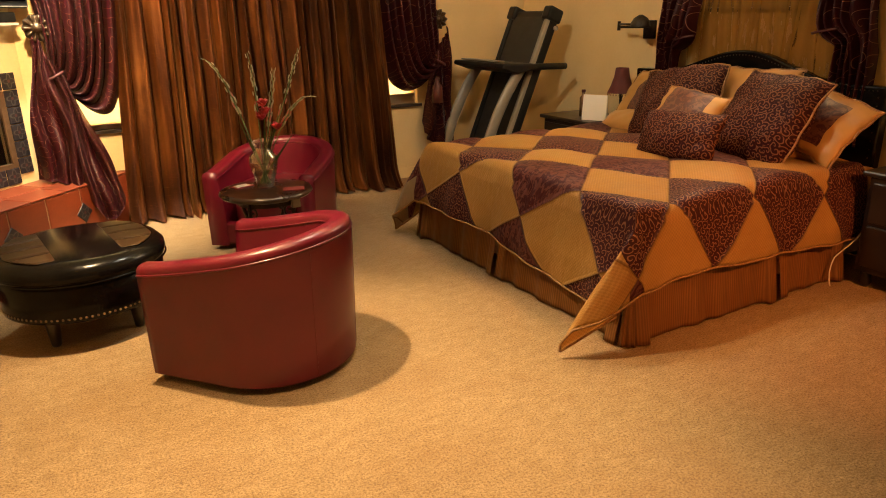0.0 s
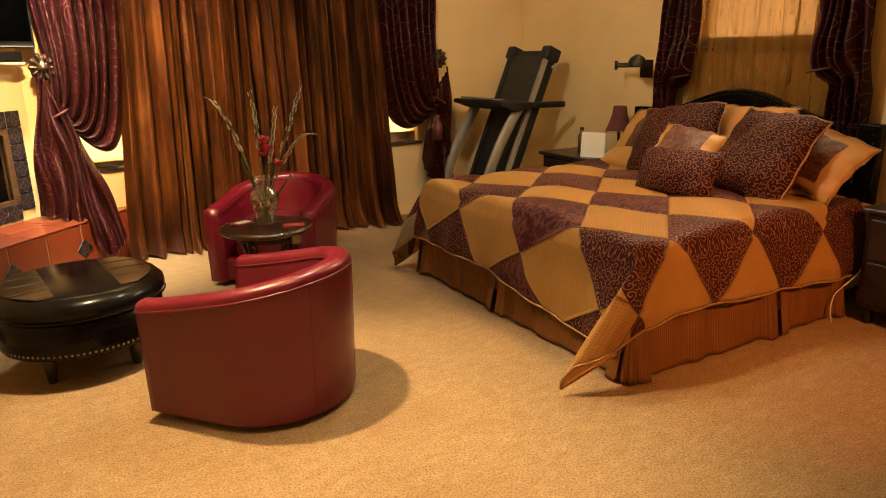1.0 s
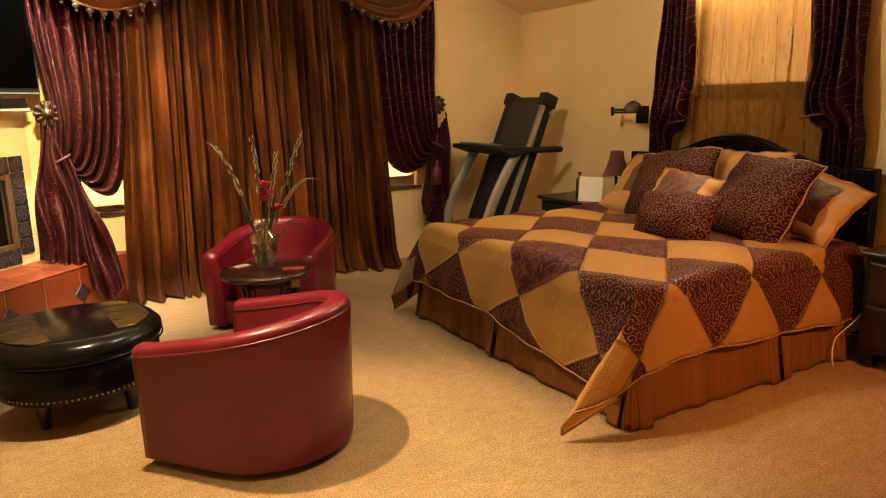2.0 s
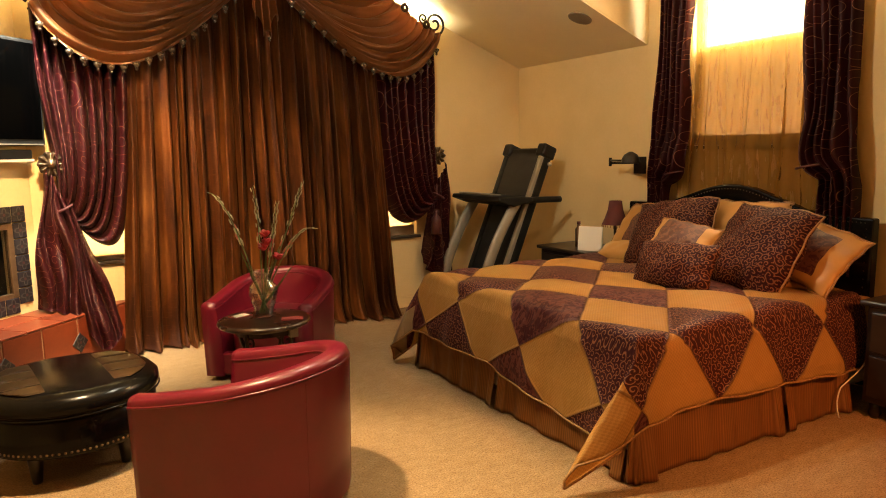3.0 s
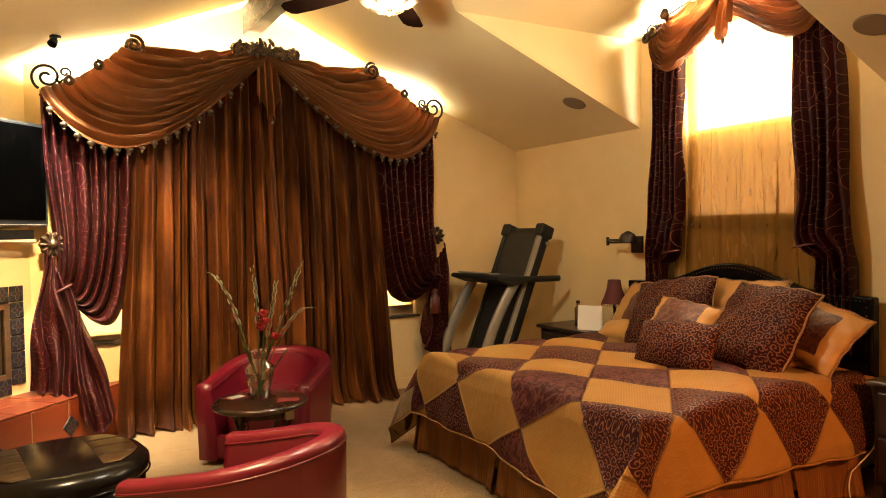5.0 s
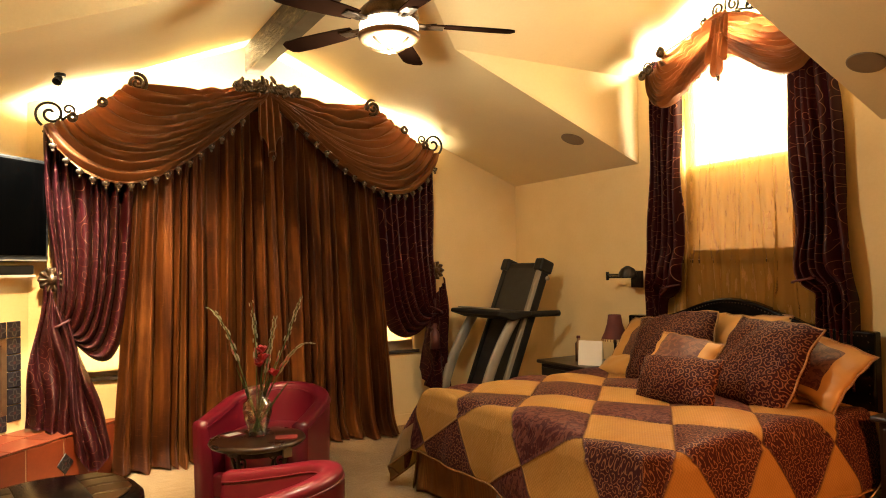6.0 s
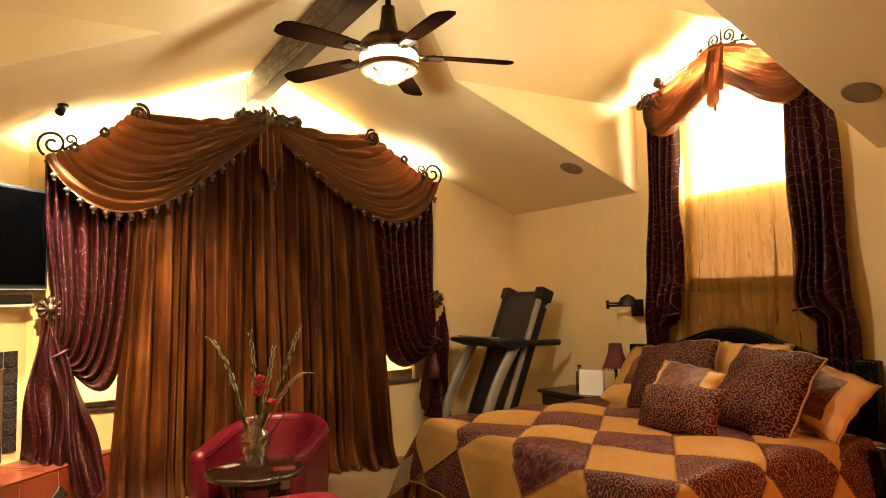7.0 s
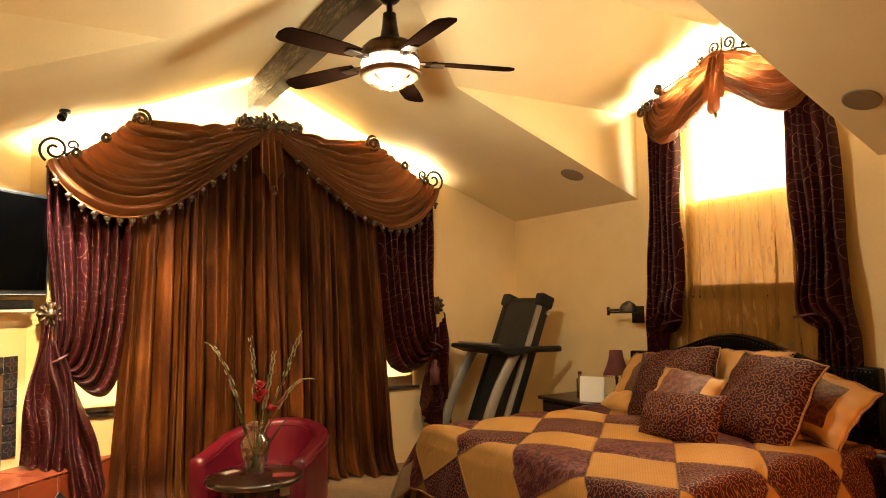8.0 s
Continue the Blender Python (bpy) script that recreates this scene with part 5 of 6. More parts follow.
for i, (dx, dy, h, curl) in enumerate(STEMS):
    st = thing("gladiolus", "gladiolus stalk with pale buds and red blooms in the vase", "flower", pose(1.05, 3.95, 0.551), "flowers in the vase")
    tipv = right * dx + Vector((0, dy, h))
    foot = Vector((-tipv.x * 0.10, -tipv.y * 0.1, 0.02))
    midp = foot.lerp(tipv, 0.55) + Vector((0, 0, 0.05))
    if i == 4:
        midp.z += 0.10
    droop = {0: right * 0.07 + Vector((0, 0, 0.05)), 4: right * -0.06 + Vector((0, 0, 0.06)), 1: right * 0.03 + Vector((0, 0, -0.05))}.get(i, Vector((0, 0, -0.06)))
    line = bezier(tuple(foot), tuple(foot.lerp(midp, 0.7)), tuple(tipv + droop - (tipv - midp) * 0.35), tuple(tipv), 26)
    part("stalk", tube(line, 0.0042, 6, lambda q: 1.15 - 0.8 * q), M["stem"], st, smooth=True)
    for j in range(12, 27):
        p = Vector(line[j])
        d = (Vector(line[min(j + 1, 26)]) - Vector(line[j - 1])).normalized()
        for side in (-1, 1):
            b = bmesh.new()
            bmesh.ops.create_icosphere(b, subdivisions=1, radius=1.0)
            if rng.random() < 0.25:
                continue
            s = rng.uniform(0.006, 0.0095) * (1.3 - 0.7 * (j - 12) / 14)
            q = d.to_track_quat("Z", "Y").to_matrix().to_4x4()
            moved(b, Matrix.Translation(p + right * side * (0.007 if (j + side) % 3 else 0.012)) @ q @ Matrix.Diagonal((s * 0.55, s * 0.55, s * 2.3, 1)))
            part("bud", b, M["pink_bud"] if j < 16 and (i + j) % 2 else M["bud"], st)
    if i in (1, 2, 4):
        at = {1: [(0.02, 0.475), (0.005, 0.40)], 2: [(0.03, 0.43)], 4: [(0.09, 0.345)]}[i]
        for fx, fz in at:
            c = right * fx + Vector((0, -0.03, fz))
            for k in range(6):
                b = bmesh.new()
                bmesh.ops.create_uvsphere(b, u_segments=8, v_segments=6, radius=1.0)
                mm = Matrix.Translation(c) @ pose(0, 0, 0, rng.uniform(20, 60), 0, 60 * k + rng.uniform(-15, 15)) @ Matrix.Translation((0, 0, 0.018)) @ Matrix.Diagonal((0.020, 0.008, 0.027, 1))
                part("petal", moved(b, mm), M["red_petal"], st, smooth=True)
    # a sword-shaped leaf beside each stalk
    off = right * rng.uniform(-0.05, 0.05)
    ltip = foot.lerp(tipv, 0.55) + off + Vector((0, 0, rng.uniform(-0.05, 0.06)))

    def blade(u, v, foot=foot, ltip=ltip):
        p = foot.lerp(ltip, v)
        w = 0.008 * math.sin(math.pi * min(1, 0.15 + 0.85 * v)) ** 0.7
        return tuple(p + right * (u - 0.5) * 2 * w + Vector((0, 0.004 * abs(u - 0.5), 0)))
    part("leaf", sheet(2, 10, blade, None, 0.0015), M["stem"], st)

# cards lying on the table
for nm, x, y, rz, lab, mt in (("booklet", 0.93, 4.03, 22, "small red and white card lying on the table", "paper"), ("booklet", 1.17, 3.80, -20, "thin red booklet lying on the table", "red_card")):
    b = thing(nm, lab, "card", pose(x, y, 0.5505, 0, 0, rz))
    part("cover", box(-0.06, 0.06, -0.04, 0.04, 0, 0.006, 0.001), M["red_card"], b)
    if mt == "paper":
        part("label_panel", box(-0.045, 0.045, -0.028, 0.028, 0.0062, 0.0075), M["paper"], b)

# ---- ottoman ----
ot = thing("storage_ottoman", "round black leather storage ottoman with patchwork lid and nailheads", "ottoman", pose(0.025, 3.77, 0, 0, 0, 0))
OR = 0.39
part("body", lathe([(OR - 0.05, 0.155), (OR - 0.012, 0.16), (OR - 0.008, 0.175), (OR - 0.006, 0.335), (OR - 0.03, 0.345)], 64), M["black_leather"], ot, smooth=True)
part("lid", lathe([(OR - 0.03, 0.345), (OR + 0.004, 0.35), (OR + 0.016, 0.375), (OR + 0.012, 0.405), (OR - 0.02, 0.438), (OR - 0.08, 0.450), (0.0, 0.455)], 72), M["black_leather"], ot, "padded black leather lid", True)
part("welt", lathe([(OR + 0.010, 0.344), (OR + 0.018, 0.349), (OR + 0.010, 0.354)], 64, False), M["black_leather"], ot, smooth=True)
OT_TURN = 8


def patch(x0, x1, y0, y1):
    """A stitched leather patch on the lid, clipped to its circle."""
    def place(u, v):
        x, y = x0 + (x1 - x0) * u, y0 + (y1 - y0) * v
        r = math.hypot(x, y)
        lim = OR - 0.045
        if r > lim:
            x, y, r = x * lim / r, y * lim / r, lim
        e = min(u, 1 - u, v, 1 - v)
        z = 0.4535 - 0.0055 * max(0, (r - 0.2) / 0.15) + 0.0045 * min(1, e * 9)
        return (x, y, z)
    return sheet(18, 18, place)


for (x0, x1) in ((-0.34, -0.14), (0.14, 0.34)):
    for k in range(4):
        a = -0.27 + 0.135 * k
        part("leather_patch", patch(x0 + 0.004, x1 - 0.004, a + 0.003, a + 0.132), M["brown_leather"], ot, "brown leather patch", True, pose(0, 0, 0, 0, 0, OT_TURN))
nh = None
for k in range(96):
    a = 2 * math.pi * k / 96
    mm = pose((OR - 0.008) * math.cos(a), (OR - 0.008) * math.sin(a), 0.182, 0, 90, math.degrees(a))
    if nh is None:
        nh = part("nailhead", lathe([(0.0065, 0), (0.005, 0.003), (0.0, 0.0045)], 8), M["nail"], ot, "", True, mm)
    else:
        again(nh, mm)
lg = None
for k in range(4):
    a = radians(-130 + 90 * k)
    mm = pose(0.27 * math.cos(a), 0.27 * math.sin(a), 0)
    if lg is None:
        lg = part("leg", lathe([(0.02, 0.0), (0.023, 0.01), (0.034, 0.12), (0.04, 0.155), (0.03, 0.16)], 16), M["black_wood"], ot, "", True, mm)
    else:
        again(lg, mm)


# ---- nightstands, lamps and what stands on them ----
def nightstand(m, label):
    ob = thing("nightstand", label, "nightstand", m, "nightstands")
    w, d, h = 0.58, 0.46, 0.66
    part("body", box(-w / 2, w / 2, -d / 2, d / 2, 0.09, h - 0.03, 0.012), M["black_wood"], ob)
    part("top", box(-w / 2 - 0.03, w / 2 + 0.03, -d / 2 - 0.03, d / 2, h - 0.03, h, 0.010), M["black_wood"], ob)
    for z0, z1 in ((0.13, 0.36), (0.38, 0.60)):
        dw = part("drawer", box(-w / 2 + 0.03, w / 2 - 0.03, -d / 2 - 0.018, -d / 2, z0, z1, 0.006), M["black_wood"], ob)
        part("pull", moved(lathe([(0.006, 0), (0.008, 0.012), (0.014, 0.02), (0.0, 0.026)], 12), pose(0, -d / 2 - 0.018, (z0 + z1) / 2, 90)), M["bronze"], dw, smooth=True)
    for sx_ in (-1, 1):
        for sy in (-1, 1):
            part("foot", moved(lathe([(0.02, 0), (0.035, 0.03), (0.025, 0.06), (0.035, 0.09)], 12), pose(sx_ * (w / 2 - 0.05), sy * (d / 2 - 0.05), 0)), M["black_wood"], ob, smooth=True)
    return ob


nightstand(pose(3.98, 4.50, 0, 0, 0, -90), "espresso wood nightstand with lamp and card on it")
nightstand(pose(4.03, 1.72, 0, 0, 0, -90), "espresso wood nightstand in the shade beside the bed")

tl = thing("table_lamp", "small candlestick lamp with fringed burgundy shade", "lamp", pose(4.08, 4.22, 0.661))
part("stem", lathe([(0.0, 0), (0.05, 0), (0.052, 0.01), (0.02, 0.025), (0.012, 0.05), (0.018, 0.07), (0.010, 0.09), (0.012, 0.16), (0.018, 0.18), (0.008, 0.20), (0.008, 0.24), (0.0, 0.24)], 20), M["iron"], tl, smooth=True)
part("shade", lathe([(0.110, 0.205), (0.085, 0.26), (0.062, 0.33), (0.052, 0.40), (0.049, 0.40), (0.058, 0.33), (0.081, 0.26), (0.107, 0.205)], 28, False), M["lampshade"], tl, "flared burgundy fabric shade", True)
fr = None
for k in range(28):
    a = 2 * math.pi * k / 28
    mm = pose(0.108 * math.cos(a), 0.108 * math.sin(a), 0.205)
    if fr is None:
        fr = part("fringe_bead", lathe([(0.0015, 0), (0.005, -0.012), (0.0, -0.022)], 6), M["gold_piping"], tl, "", False, mm)
    else:
        again(fr, mm)

cd = thing("folded_card", "white folded information card standing on the nightstand", "card", pose(3.84, 4.255, 0.661, 0, 0, -62))
part("card_front", moved(box(-0.10, 0.10, -0.002, 0.002, 0, 0.20), pose(0, -0.02, 0, -8)), M["paper"], cd)
part("card_back", moved(box(-0.10, 0.10, -0.002, 0.002, 0, 0.20), pose(0, 0.036, 0, 8)), M["paper"], cd)
bt = thing("small_bottle", "tiny brown bottle with a red cap behind the card", "bottle", pose(3.93, 4.50, 0.661))
part("bottle_body", lathe([(0.0, 0), (0.03, 0), (0.03, 0.15), (0.015, 0.17), (0.013, 0.20), (0, 0.20)], 16), M["copper"], bt, smooth=True)
part("cap", lathe([(0.017, 0.195), (0.017, 0.215), (0, 0.217)], 16), M["lampshade"], bt, smooth=True)


def wall_lamp(y, turn):
    ob = thing("swing_arm_lamp", "dark bronze swing-arm reading lamp on the wall", "lamp", WALL_B @ pose(-y, 0, 1.37), "reading lamps")
    part("wall_plate", box(-0.06, 0.06, -0.025, -0.001, -0.09, 0.05, 0.004), M["iron"], ob)
    part("arm", tube([(0, -0.02, 0.0), (-turn * 0.03, -0.10, 0.0), (-turn * 0.15, -0.20, 0.0)], 0.009, 8), M["iron"], ob, smooth=True)
    part("arm", tube([(-turn * 0.15, -0.20, 0.022), (turn * 0.10, -0.245, 0.022)], 0.009, 8), M["iron"], ob, smooth=True)
    part("knuckle", tube([(-turn * 0.15, -0.20, -0.025), (-turn * 0.15, -0.20, 0.045)], 0.013, 10), M["iron"], ob, smooth=True)
    part("shade", moved(lathe([(0.074, -0.02), (0.070, 0.010), (0.052, 0.040), (0.026, 0.056), (0.012, 0.064), (0.0, 0.064), (0.0, 0.056), (0.048, 0.036), (0.066, 0.008), (0.070, -0.02)], 28, False), pose(turn * 0.13, -0.25, 0.030)), M["iron"], ob, "domed dark bronze shade", True)
    return ob


wall_lamp(4.15, 1)
wall_lamp(1.82, -1)

cb = thing("lamp_cable", "white lamp cable hanging beside the nightstand", "cable")
part("cable_strand", tube(bezier((3.86, 2.02, 0.40), (3.82, 1.98, 0.30), (3.84, 2.06, 0.24), (3.72, 2.08, 0.16)) + bezier((3.72, 2.08, 0.16), (3.66, 2.07, 0.1), (3.66, 2.06, 0.05), (3.67, 2.05, 0.006))[1:], 0.004, 6), M["cable"], cb, smooth=True)


def switch_plate(m, label):
    ob = thing("wall_plate", label, "switch", m)
    part("plate", box(-0.055, 0.055, -0.008, -0.001, -0.06, 0.06, 0.003), M["plate"], ob)
    for x in (-0.022, 0.022):
        part("toggle", box(x - 0.008, x + 0.008, -0.014, -0.008, -0.018, 0.018, 0.002), M["plate"], ob)


switch_plate(pose(3.39, Y_A, 1.07), "ivory double light switch on the stucco wall")
switch_plate(WALL_B @ pose(-4.10, 0, 1.0), "ivory outlet plate on the stucco wall")


# ---- treadmill, folded up ----
tm = thing("treadmill", "folded black and silver treadmill in the corner", "treadmill", pose(0, 5.22, 0))
part("base_frame", merge(box(2.98, 4.0, -0.36, -0.29, 0.03, 0.11, 0.012), box(2.98, 4.0, 0.29, 0.36, 0.03, 0.11, 0.012), box(3.0, 3.08, -0.30, 0.30, 0.03, 0.10, 0.01), box(3.9, 4.0, -0.30, 0.30, 0.03, 0.10, 0.01)), M["black_plastic"], tm)
deck = pose(3.42, 0, 0.18, 0, 22.5, 0)
part("deck", box(-0.05, 0.05, -0.29, 0.29, 0.0, 1.42, 0.02), M["black_plastic"], tm, m=deck)
part("belt", box(-0.056, -0.052, -0.225, 0.225, 0.05, 1.36), M["belt"], tm, "black rubber running belt", m=deck)
for s in (-1, 1):
    part("side_rail", box(-0.075, 0.03, s * 0.265 - 0.022, s * 0.265 + 0.022, 0.02, 1.36, 0.012), M["silver"] if s < 0 else M["black_plastic"], tm, "grey side rail", m=deck)
    part("end_cap", box(-0.09, 0.06, s * 0.26 - 0.055, s * 0.26 + 0.055, 1.33, 1.45, 0.02), M["black_plastic"], tm, m=deck)

    def upright(u, v, s=s):
        k = u
        x = 3.16 + 0.09 * k + 0.32 * k * k
        z = 0.10 + 0.95 * k
        a = 2 * math.pi * v
        return (x + 0.046 * math.cos(a), s * 0.33 + 0.030 * math.sin(a), z - 0.02 * math.cos(a))
    part("upright", sheet(20, 16, upright), M["silver"], tm, "curved silver upright", True)
    part("handrail", tube(bezier((3.50, s * 0.33, 1.03), (3.65, s * 0.35, 1.06), (3.8, s * 0.36, 1.05), (4.02, s * 0.36, 1.045)), 0.028, 10), M["black_plastic"], tm, smooth=True)
con = prism([(-0.14, 0.0), (0.02, -0.055), (0.22, -0.02), (0.22, 0.02), (0.0, 0.03), (-0.13, 0.035)], 0.80, "y", 0.012)
part("console", con, M["black_plastic"], tm, "black console tray", m=pose(3.47, -0.40, 1.06))
part("console_panel", box(-0.10, 0.02, -0.26, 0.26, 0.0, 0.012, 0.004), M["silver"], tm, "grey console panel", m=pose(3.46, 0.05, 1.095, 0, 4, 0))
part("bolt", moved(lathe([(0.02, 0), (0.02, 0.02), (0.0, 0.024)], 12), pose(3.94, -0.30, 1.36, 90)), M["silver"], tm)


# ---- corner fireplace ----
fp = thing("fireplace", "corner fireplace with dark relief tiles and bronze frame", "fireplace", diag_pose(0, 0, 0), kind="structure")
part("firebox", merge(box(-1.03, -0.18, 0.35, 0.38, 0.45, 1.1), box(-1.05, -1.02, 0.09, 0.38, 0.45, 1.1), box(-0.19, -0.16, 0.09, 0.38, 0.45, 1.1), box(-1.05, -0.16, 0.09, 0.38, 1.05, 1.1), box(-1.05, -0.16, 0.09, 0.38, 0.44, 0.505)), M["soot"], fp)
fr_ = merge(box(-1.02, -0.97, -0.012, 0.03, 0.51, 1.04, 0.004), box(-0.235, -0.19, -0.012, 0.03, 0.51, 1.04, 0.004), box(-0.97, -0.235, -0.012, 0.03, 1.0, 1.04, 0.004), box(-0.97, -0.235, -0.012, 0.03, 0.51, 0.545, 0.004))
part("screen_frame", fr_, M["copper"], fp, "bronze fire screen frame")
part("fire_glass", box(-0.97, -0.235, 0.005, 0.011, 0.545, 1.0), M["glass"], fp)
TS = 0.118


def tile_mesh(w, h, d, bev=0.004):
    bm = box(-w / 2, w / 2, -d, 0, -h / 2, h / 2, bev, 1)
    uv = bm.loops.layers.uv.new("UVMap")
    for f in bm.faces:
        for l in f.loops:
            l[uv].uv = (l.vert.co.x * 2 / w, l.vert.co.z * 2 / h)
    return bm


ft = None
spots = [(-0.13, 0.455 + TS * k + TS / 2) for k in range(-0, 6)] + [(-1.08, 0.455 + TS * k + TS / 2) for k in range(6)] + [(-0.13 - TS * k - TS / 2 - 0.06, z) for k in range(0, 7) for z in (0.455 + TS * 5.5, 0.455 + TS * 0.0 - 0.0)]
for x, z in spots:
    mm = pose(x, -0.001, z)
    if ft is None:
        ft = part("tile", tile_mesh(TS - 0.006, TS - 0.006, 0.012), M["flower_tile"], fp, "", False, mm)
    else:
        again(ft, mm)

# hearth: a raised bench along the diagonal, tiled
K = math.sqrt(0.5)
hearth = thing("hearth", "raised terracotta-tiled hearth bench with dark diamond inserts", "hearth", pose(0.55, HEARTH + 0.55, 0, 0, 0, 45), kind="structure")
# local x: along the front (0 at the curtain wall, negative to the left), y: back
core = prism([(0.0, 0.012), (-2.45, 0.012), (-2.45, 0.46), (-0.47, 0.46)], HEARTH_Z - 0.012, "z")
part("hearth_core", core, M["grout"], hearth)
top_t = face_t = None
for k in range(8):
    x = -0.16 - 0.305 * k
    mm = pose(x, 0.0, (HEARTH_Z - 0.012) / 2)
    if face_t is None:
        face_t = part("tile", moved(tile_mesh(0.295, HEARTH_Z - 0.024, 0.012, 0.005), Matrix.Translation((0, 0.012, 0))), M["terracotta"], hearth, "", False, mm)
    else:
        again(face_t, mm)
for row in range(2):
    for k in range(8):
        x = -0.16 - 0.305 * k - (0.12 if row == 0 else 0.38)
        y = 0.11 + 0.235 * row
        mm = pose(x, y, HEARTH_Z - 0.012, -90)
        if top_t is None:
            top_t = part("tile", moved(tile_mesh(0.297, 0.228, 0.012, 0.004), Matrix.Identity(4)), M["terracotta"], hearth, "", False, pose(x, y, HEARTH_Z - 0.012, -90))
        else:
            again(top_t, mm)
part("tile", prism([(-0.13, 0.0), (-0.005, 0.0), (-0.13, 0.10)], 0.012, "z", 0.003), M["terracotta"], hearth, m=pose(0, 0, HEARTH_Z - 0.012))
dm = None
for k in range(4):
    mm = pose(-0.615 - 0.61 * k, -0.002, 0.20, 0, 45, 0)
    if dm is None:
        dm = part("diamond_tile", tile_mesh(0.105, 0.105, 0.008), M["flower_tile"], hearth, "dark glazed diamond tile", False, mm)
    else:
        again(dm, mm)

# ---- television and sound box ----
tv = thing("television", "black flat-screen television mounted above the fireplace", "television", diag_pose(0.0, 0, 0.16))
part("cabinet", box(-1.06, -0.02, 0.0, 0.05, 1.58, 2.30, 0.012), M["black_plastic"], tv, m=pose(0, 0, 0, 1.5))
part("screen", box(-1.035, -0.045, -0.004, 0.0, 1.625, 2.275), M["screen"], tv, m=pose(0, 0, 0, 1.5))
part("trim_strip", box(-1.04, -0.04, -0.006, -0.001, 1.588, 1.594), M["silver"], tv, m=pose(0, 0, 0, 1.5))
part("bracket", box(-0.65, -0.45, 0.05, 0.158, 1.8, 2.1), M["black_plastic"], tv)
sb = thing("sound_box", "black media box on a small shelf under the television", "media box", diag_pose(0.0, 0, 0.14))
part("case", box(-0.62, -0.11, -0.03, 0.10, 1.49, 1.555, 0.01), M["black_plastic"], sb)
part("front", box(-0.60, -0.13, -0.034, -0.029, 1.50, 1.545), M["black_plastic"], sb)
part("shelf", box(-0.7, -0.09, -0.02, 0.139, 1.472, 1.489), M["trim"], sb)

# ---- ceiling fan ----
fan = thing("ceiling_fan", "bronze ceiling fan with five walnut blades and lit bowl", "ceiling fan", pose(1.56, 3.20, 0))
part("canopy", lathe([(0.0, 3.165), (0.075, 3.165), (0.072, 3.12), (0.045, 3.085), (0.02, 3.075), (0.0, 3.075)], 28), M["iron"], fan, smooth=True)
part("downrod", tube([(0, 0, 3.08), (0, 0, 2.9)], 0.016, 12), M["iron"], fan, smooth=True)
part("yoke", lathe([(0.035, 3.02), (0.04, 2.96), (0.05, 2.90), (0.07, 2.86), (0.0, 2.86)], 20), M["iron"], fan, smooth=True)
part("motor", lathe([(0.0, 2.875), (0.06, 2.875), (0.12, 2.855), (0.15, 2.825), (0.158, 2.79), (0.15, 2.765), (0.0, 2.765)], 40), M["bronze"], fan, "dark bronze motor housing", True)
bowl = part("light_bowl", lathe([(0.148, 2.765), (0.155, 2.75), (0.152, 2.70), (0.12, 2.665), (0.06, 2.635), (0.0, 2.628)], 40, False), M["bowl"], fan, "lit opal glass bowl", True)
bowl.visible_shadow = False
part("bowl_ring", lathe([(0.150, 2.706), (0.164, 2.700), (0.158, 2.682), (0.132, 2.662), (0.126, 2.676)], 40, False), M["copper"], fan, smooth=True)
for k in range(4):
    a = radians(25 + 90 * k)
    pts = [(r * math.cos(a), r * math.sin(a), z) for r, z in ((0.145, 2.688), (0.115, 2.656), (0.06, 2.628), (0.01, 2.618))]
    part("bowl_strap", tube(pts, 0.009, 6), M["copper"], fan, smooth=True)
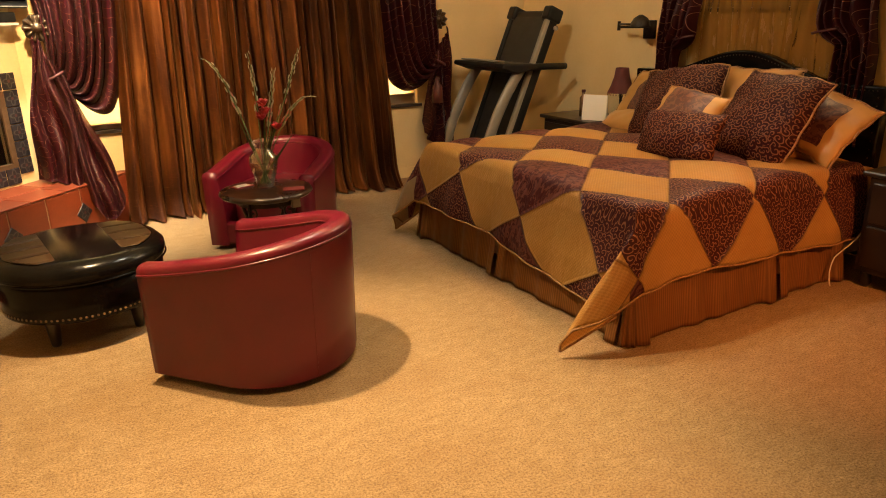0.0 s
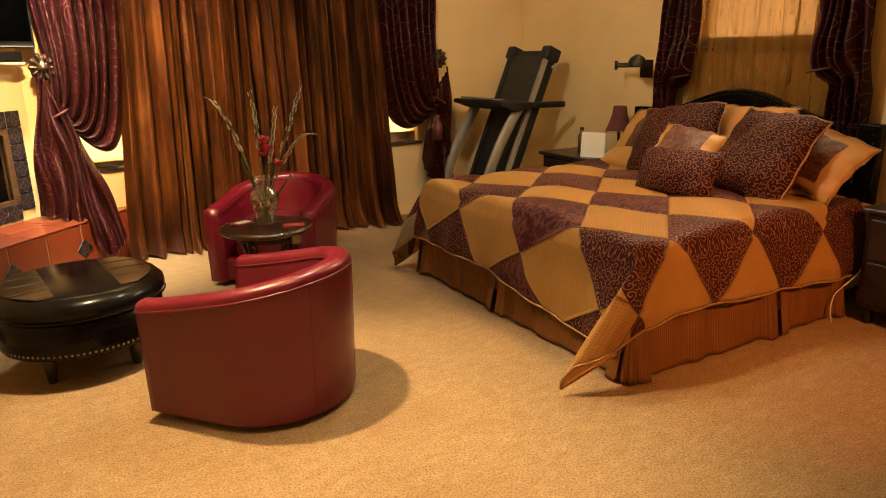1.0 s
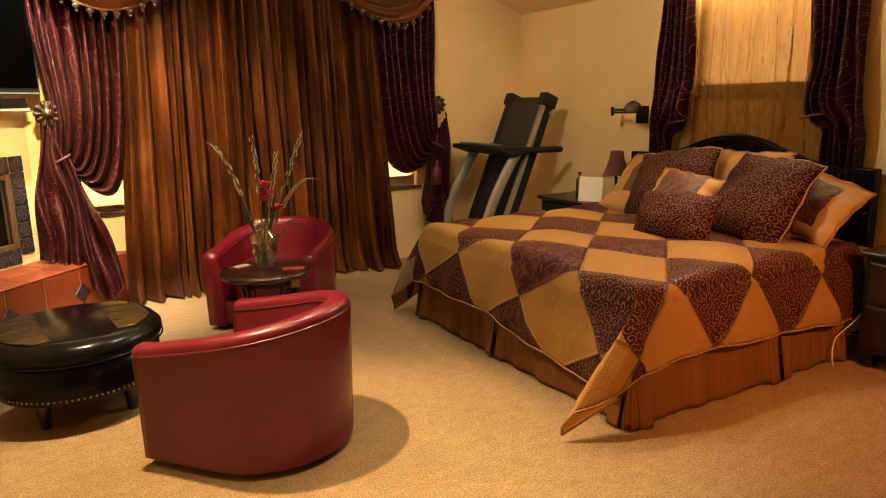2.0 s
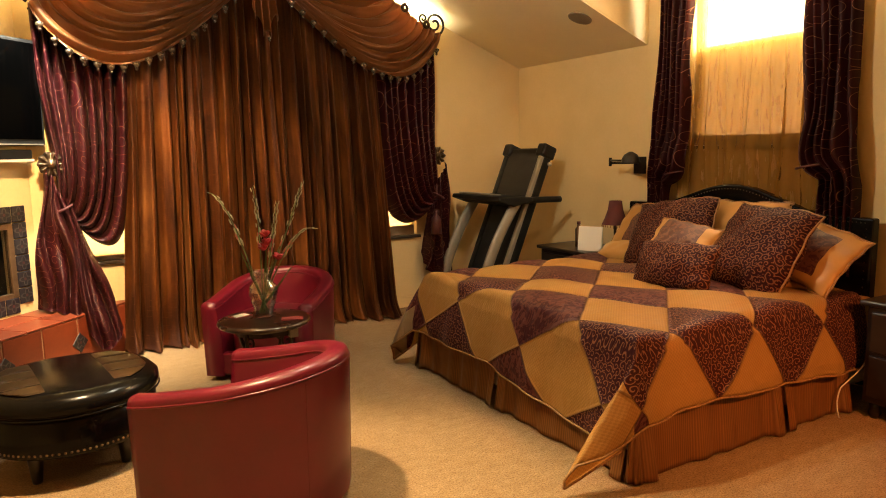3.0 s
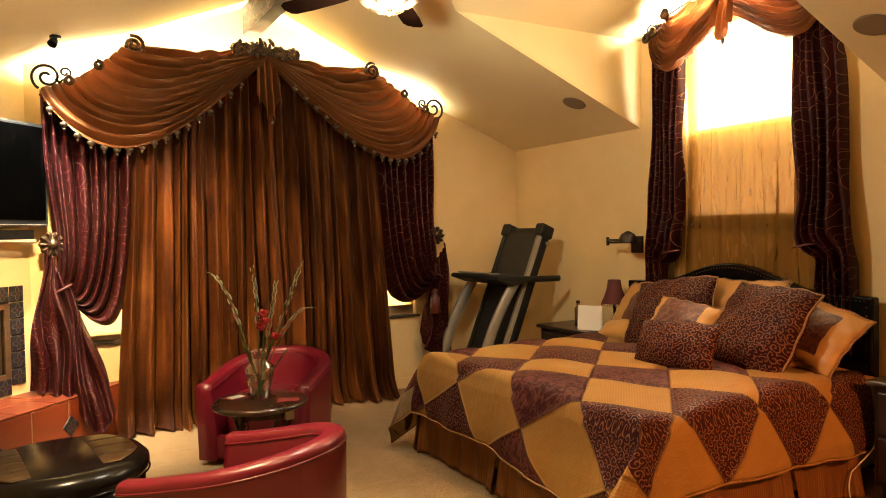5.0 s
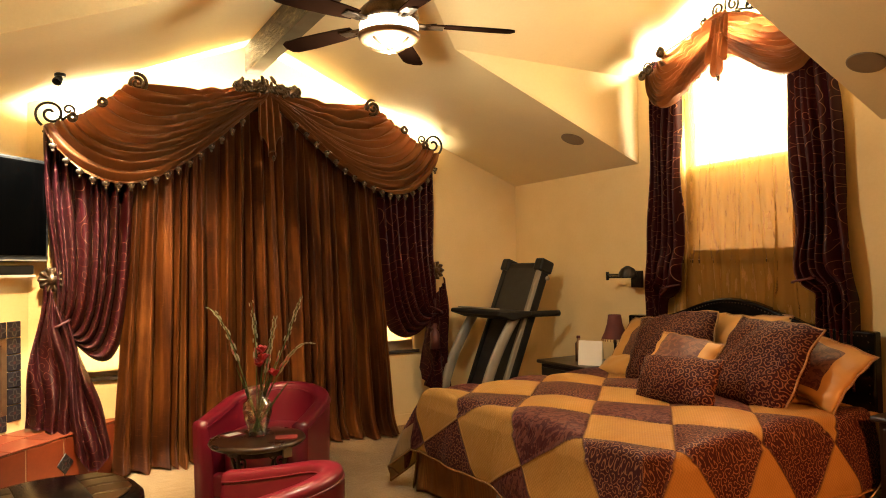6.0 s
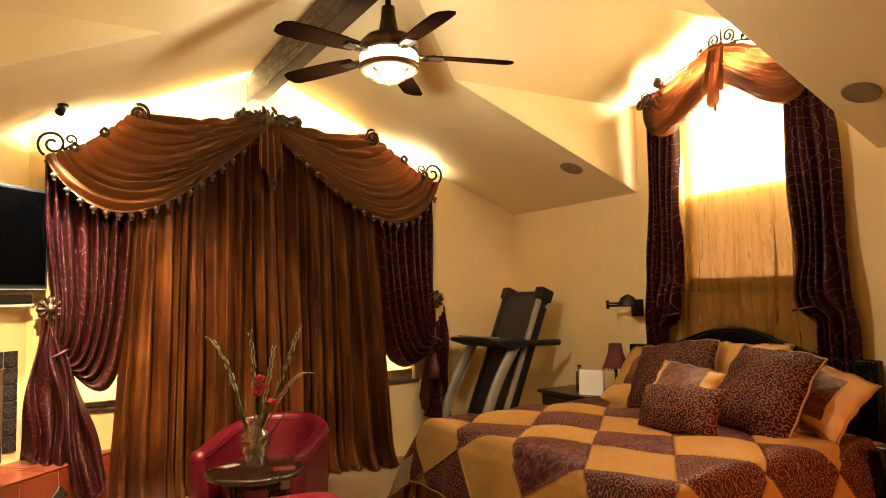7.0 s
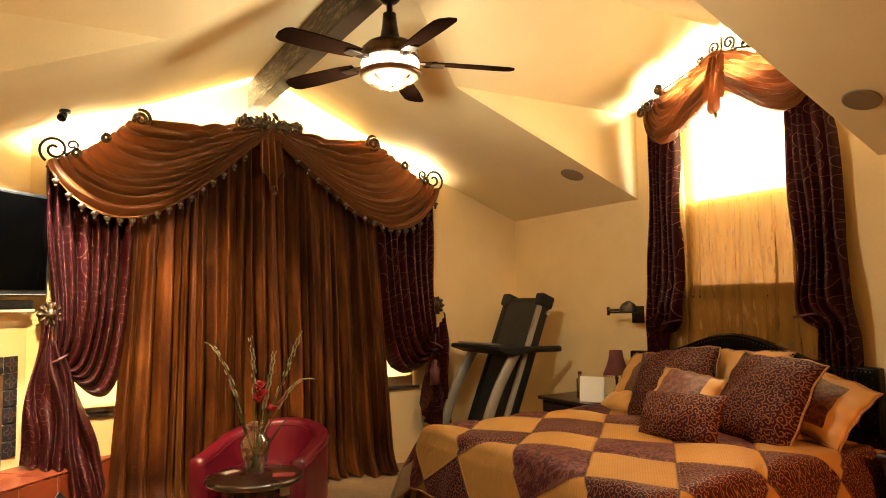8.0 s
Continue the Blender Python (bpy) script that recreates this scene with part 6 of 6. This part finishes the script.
part("finial", lathe([(0.0, 2.63), (0.02, 2.625), (0.024, 2.615), (0.012, 2.605), (0.0, 2.60)], 14), M["bronze"], fan, smooth=True)
bl = [(0.0, -0.045), (0.10, -0.058), (0.30, -0.066), (0.42, -0.062), (0.45, -0.045), (0.462, 0.0), (0.45, 0.045), (0.42, 0.062), (0.30, 0.066), (0.10, 0.058), (0.0, 0.045)]
for k in range(5):
    m = pose(0, 0, 0, 0, 0, -21 + 72 * k)
    iron = merge(tube([(0.13, 0, 2.758), (0.19, 0.018, 2.748), (0.25, 0.022, 2.753)], 0.010, 6), tube([(0.13, 0, 2.758), (0.19, -0.018, 2.748), (0.25, -0.022, 2.753)], 0.010, 6), box(0.215, 0.29, -0.035, 0.035, 2.744, 2.750, 0.002))
    arm = part("blade_iron", iron, M["bronze"], fan, "dark bronze blade bracket", False, m)
    part("blade", prism(bl, 0.008, "z", 0.003), M["blade"], arm, m=pose(0.215, 0, 2.752, 11, 2, 0))


# ---- small ceiling fittings ----
def speaker(x, y):
    z = slope_z(x)
    ob = thing("ceiling_speaker", "round beige loudspeaker grille flush in the sloped ceiling", "speaker", pose(x, y, z - 0.004, 0, math.degrees(math.atan(PITCH)) * (1 if x > RIDGE_X else -1), 0), "ceiling speakers")
    part("grille", lathe([(0.0, -0.006), (0.084, -0.006), (0.087, 0.0), (0.0, 0.0)], 36), M["grille"], ob)
    part("ring", lathe([(0.084, -0.008), (0.094, -0.006), (0.096, 0.0), (0.084, 0.0)], 36, False), M["grille"], ob)
    return ob


speaker(3.77, 4.33)
speaker(3.75, 1.98)
sp = thing("spotlight", "small black spotlight on the sloped ceiling", "lamp", pose(0.10, 5.20, 0))
zc = slope_z(0.10)
part("mount", moved(lathe([(0.035, 0), (0.035, 0.02), (0, 0.02)], 16), pose(0, 0, zc - 0.028)), M["black_plastic"], sp)
part("head", moved(lathe([(0.014, 0.0), (0.024, -0.014), (0.030, -0.06), (0.027, -0.06), (0.02, -0.014)], 18, False), pose(0, 0, zc - 0.03, -35, 25, 0)), M["black_plastic"], sp, smooth=True)
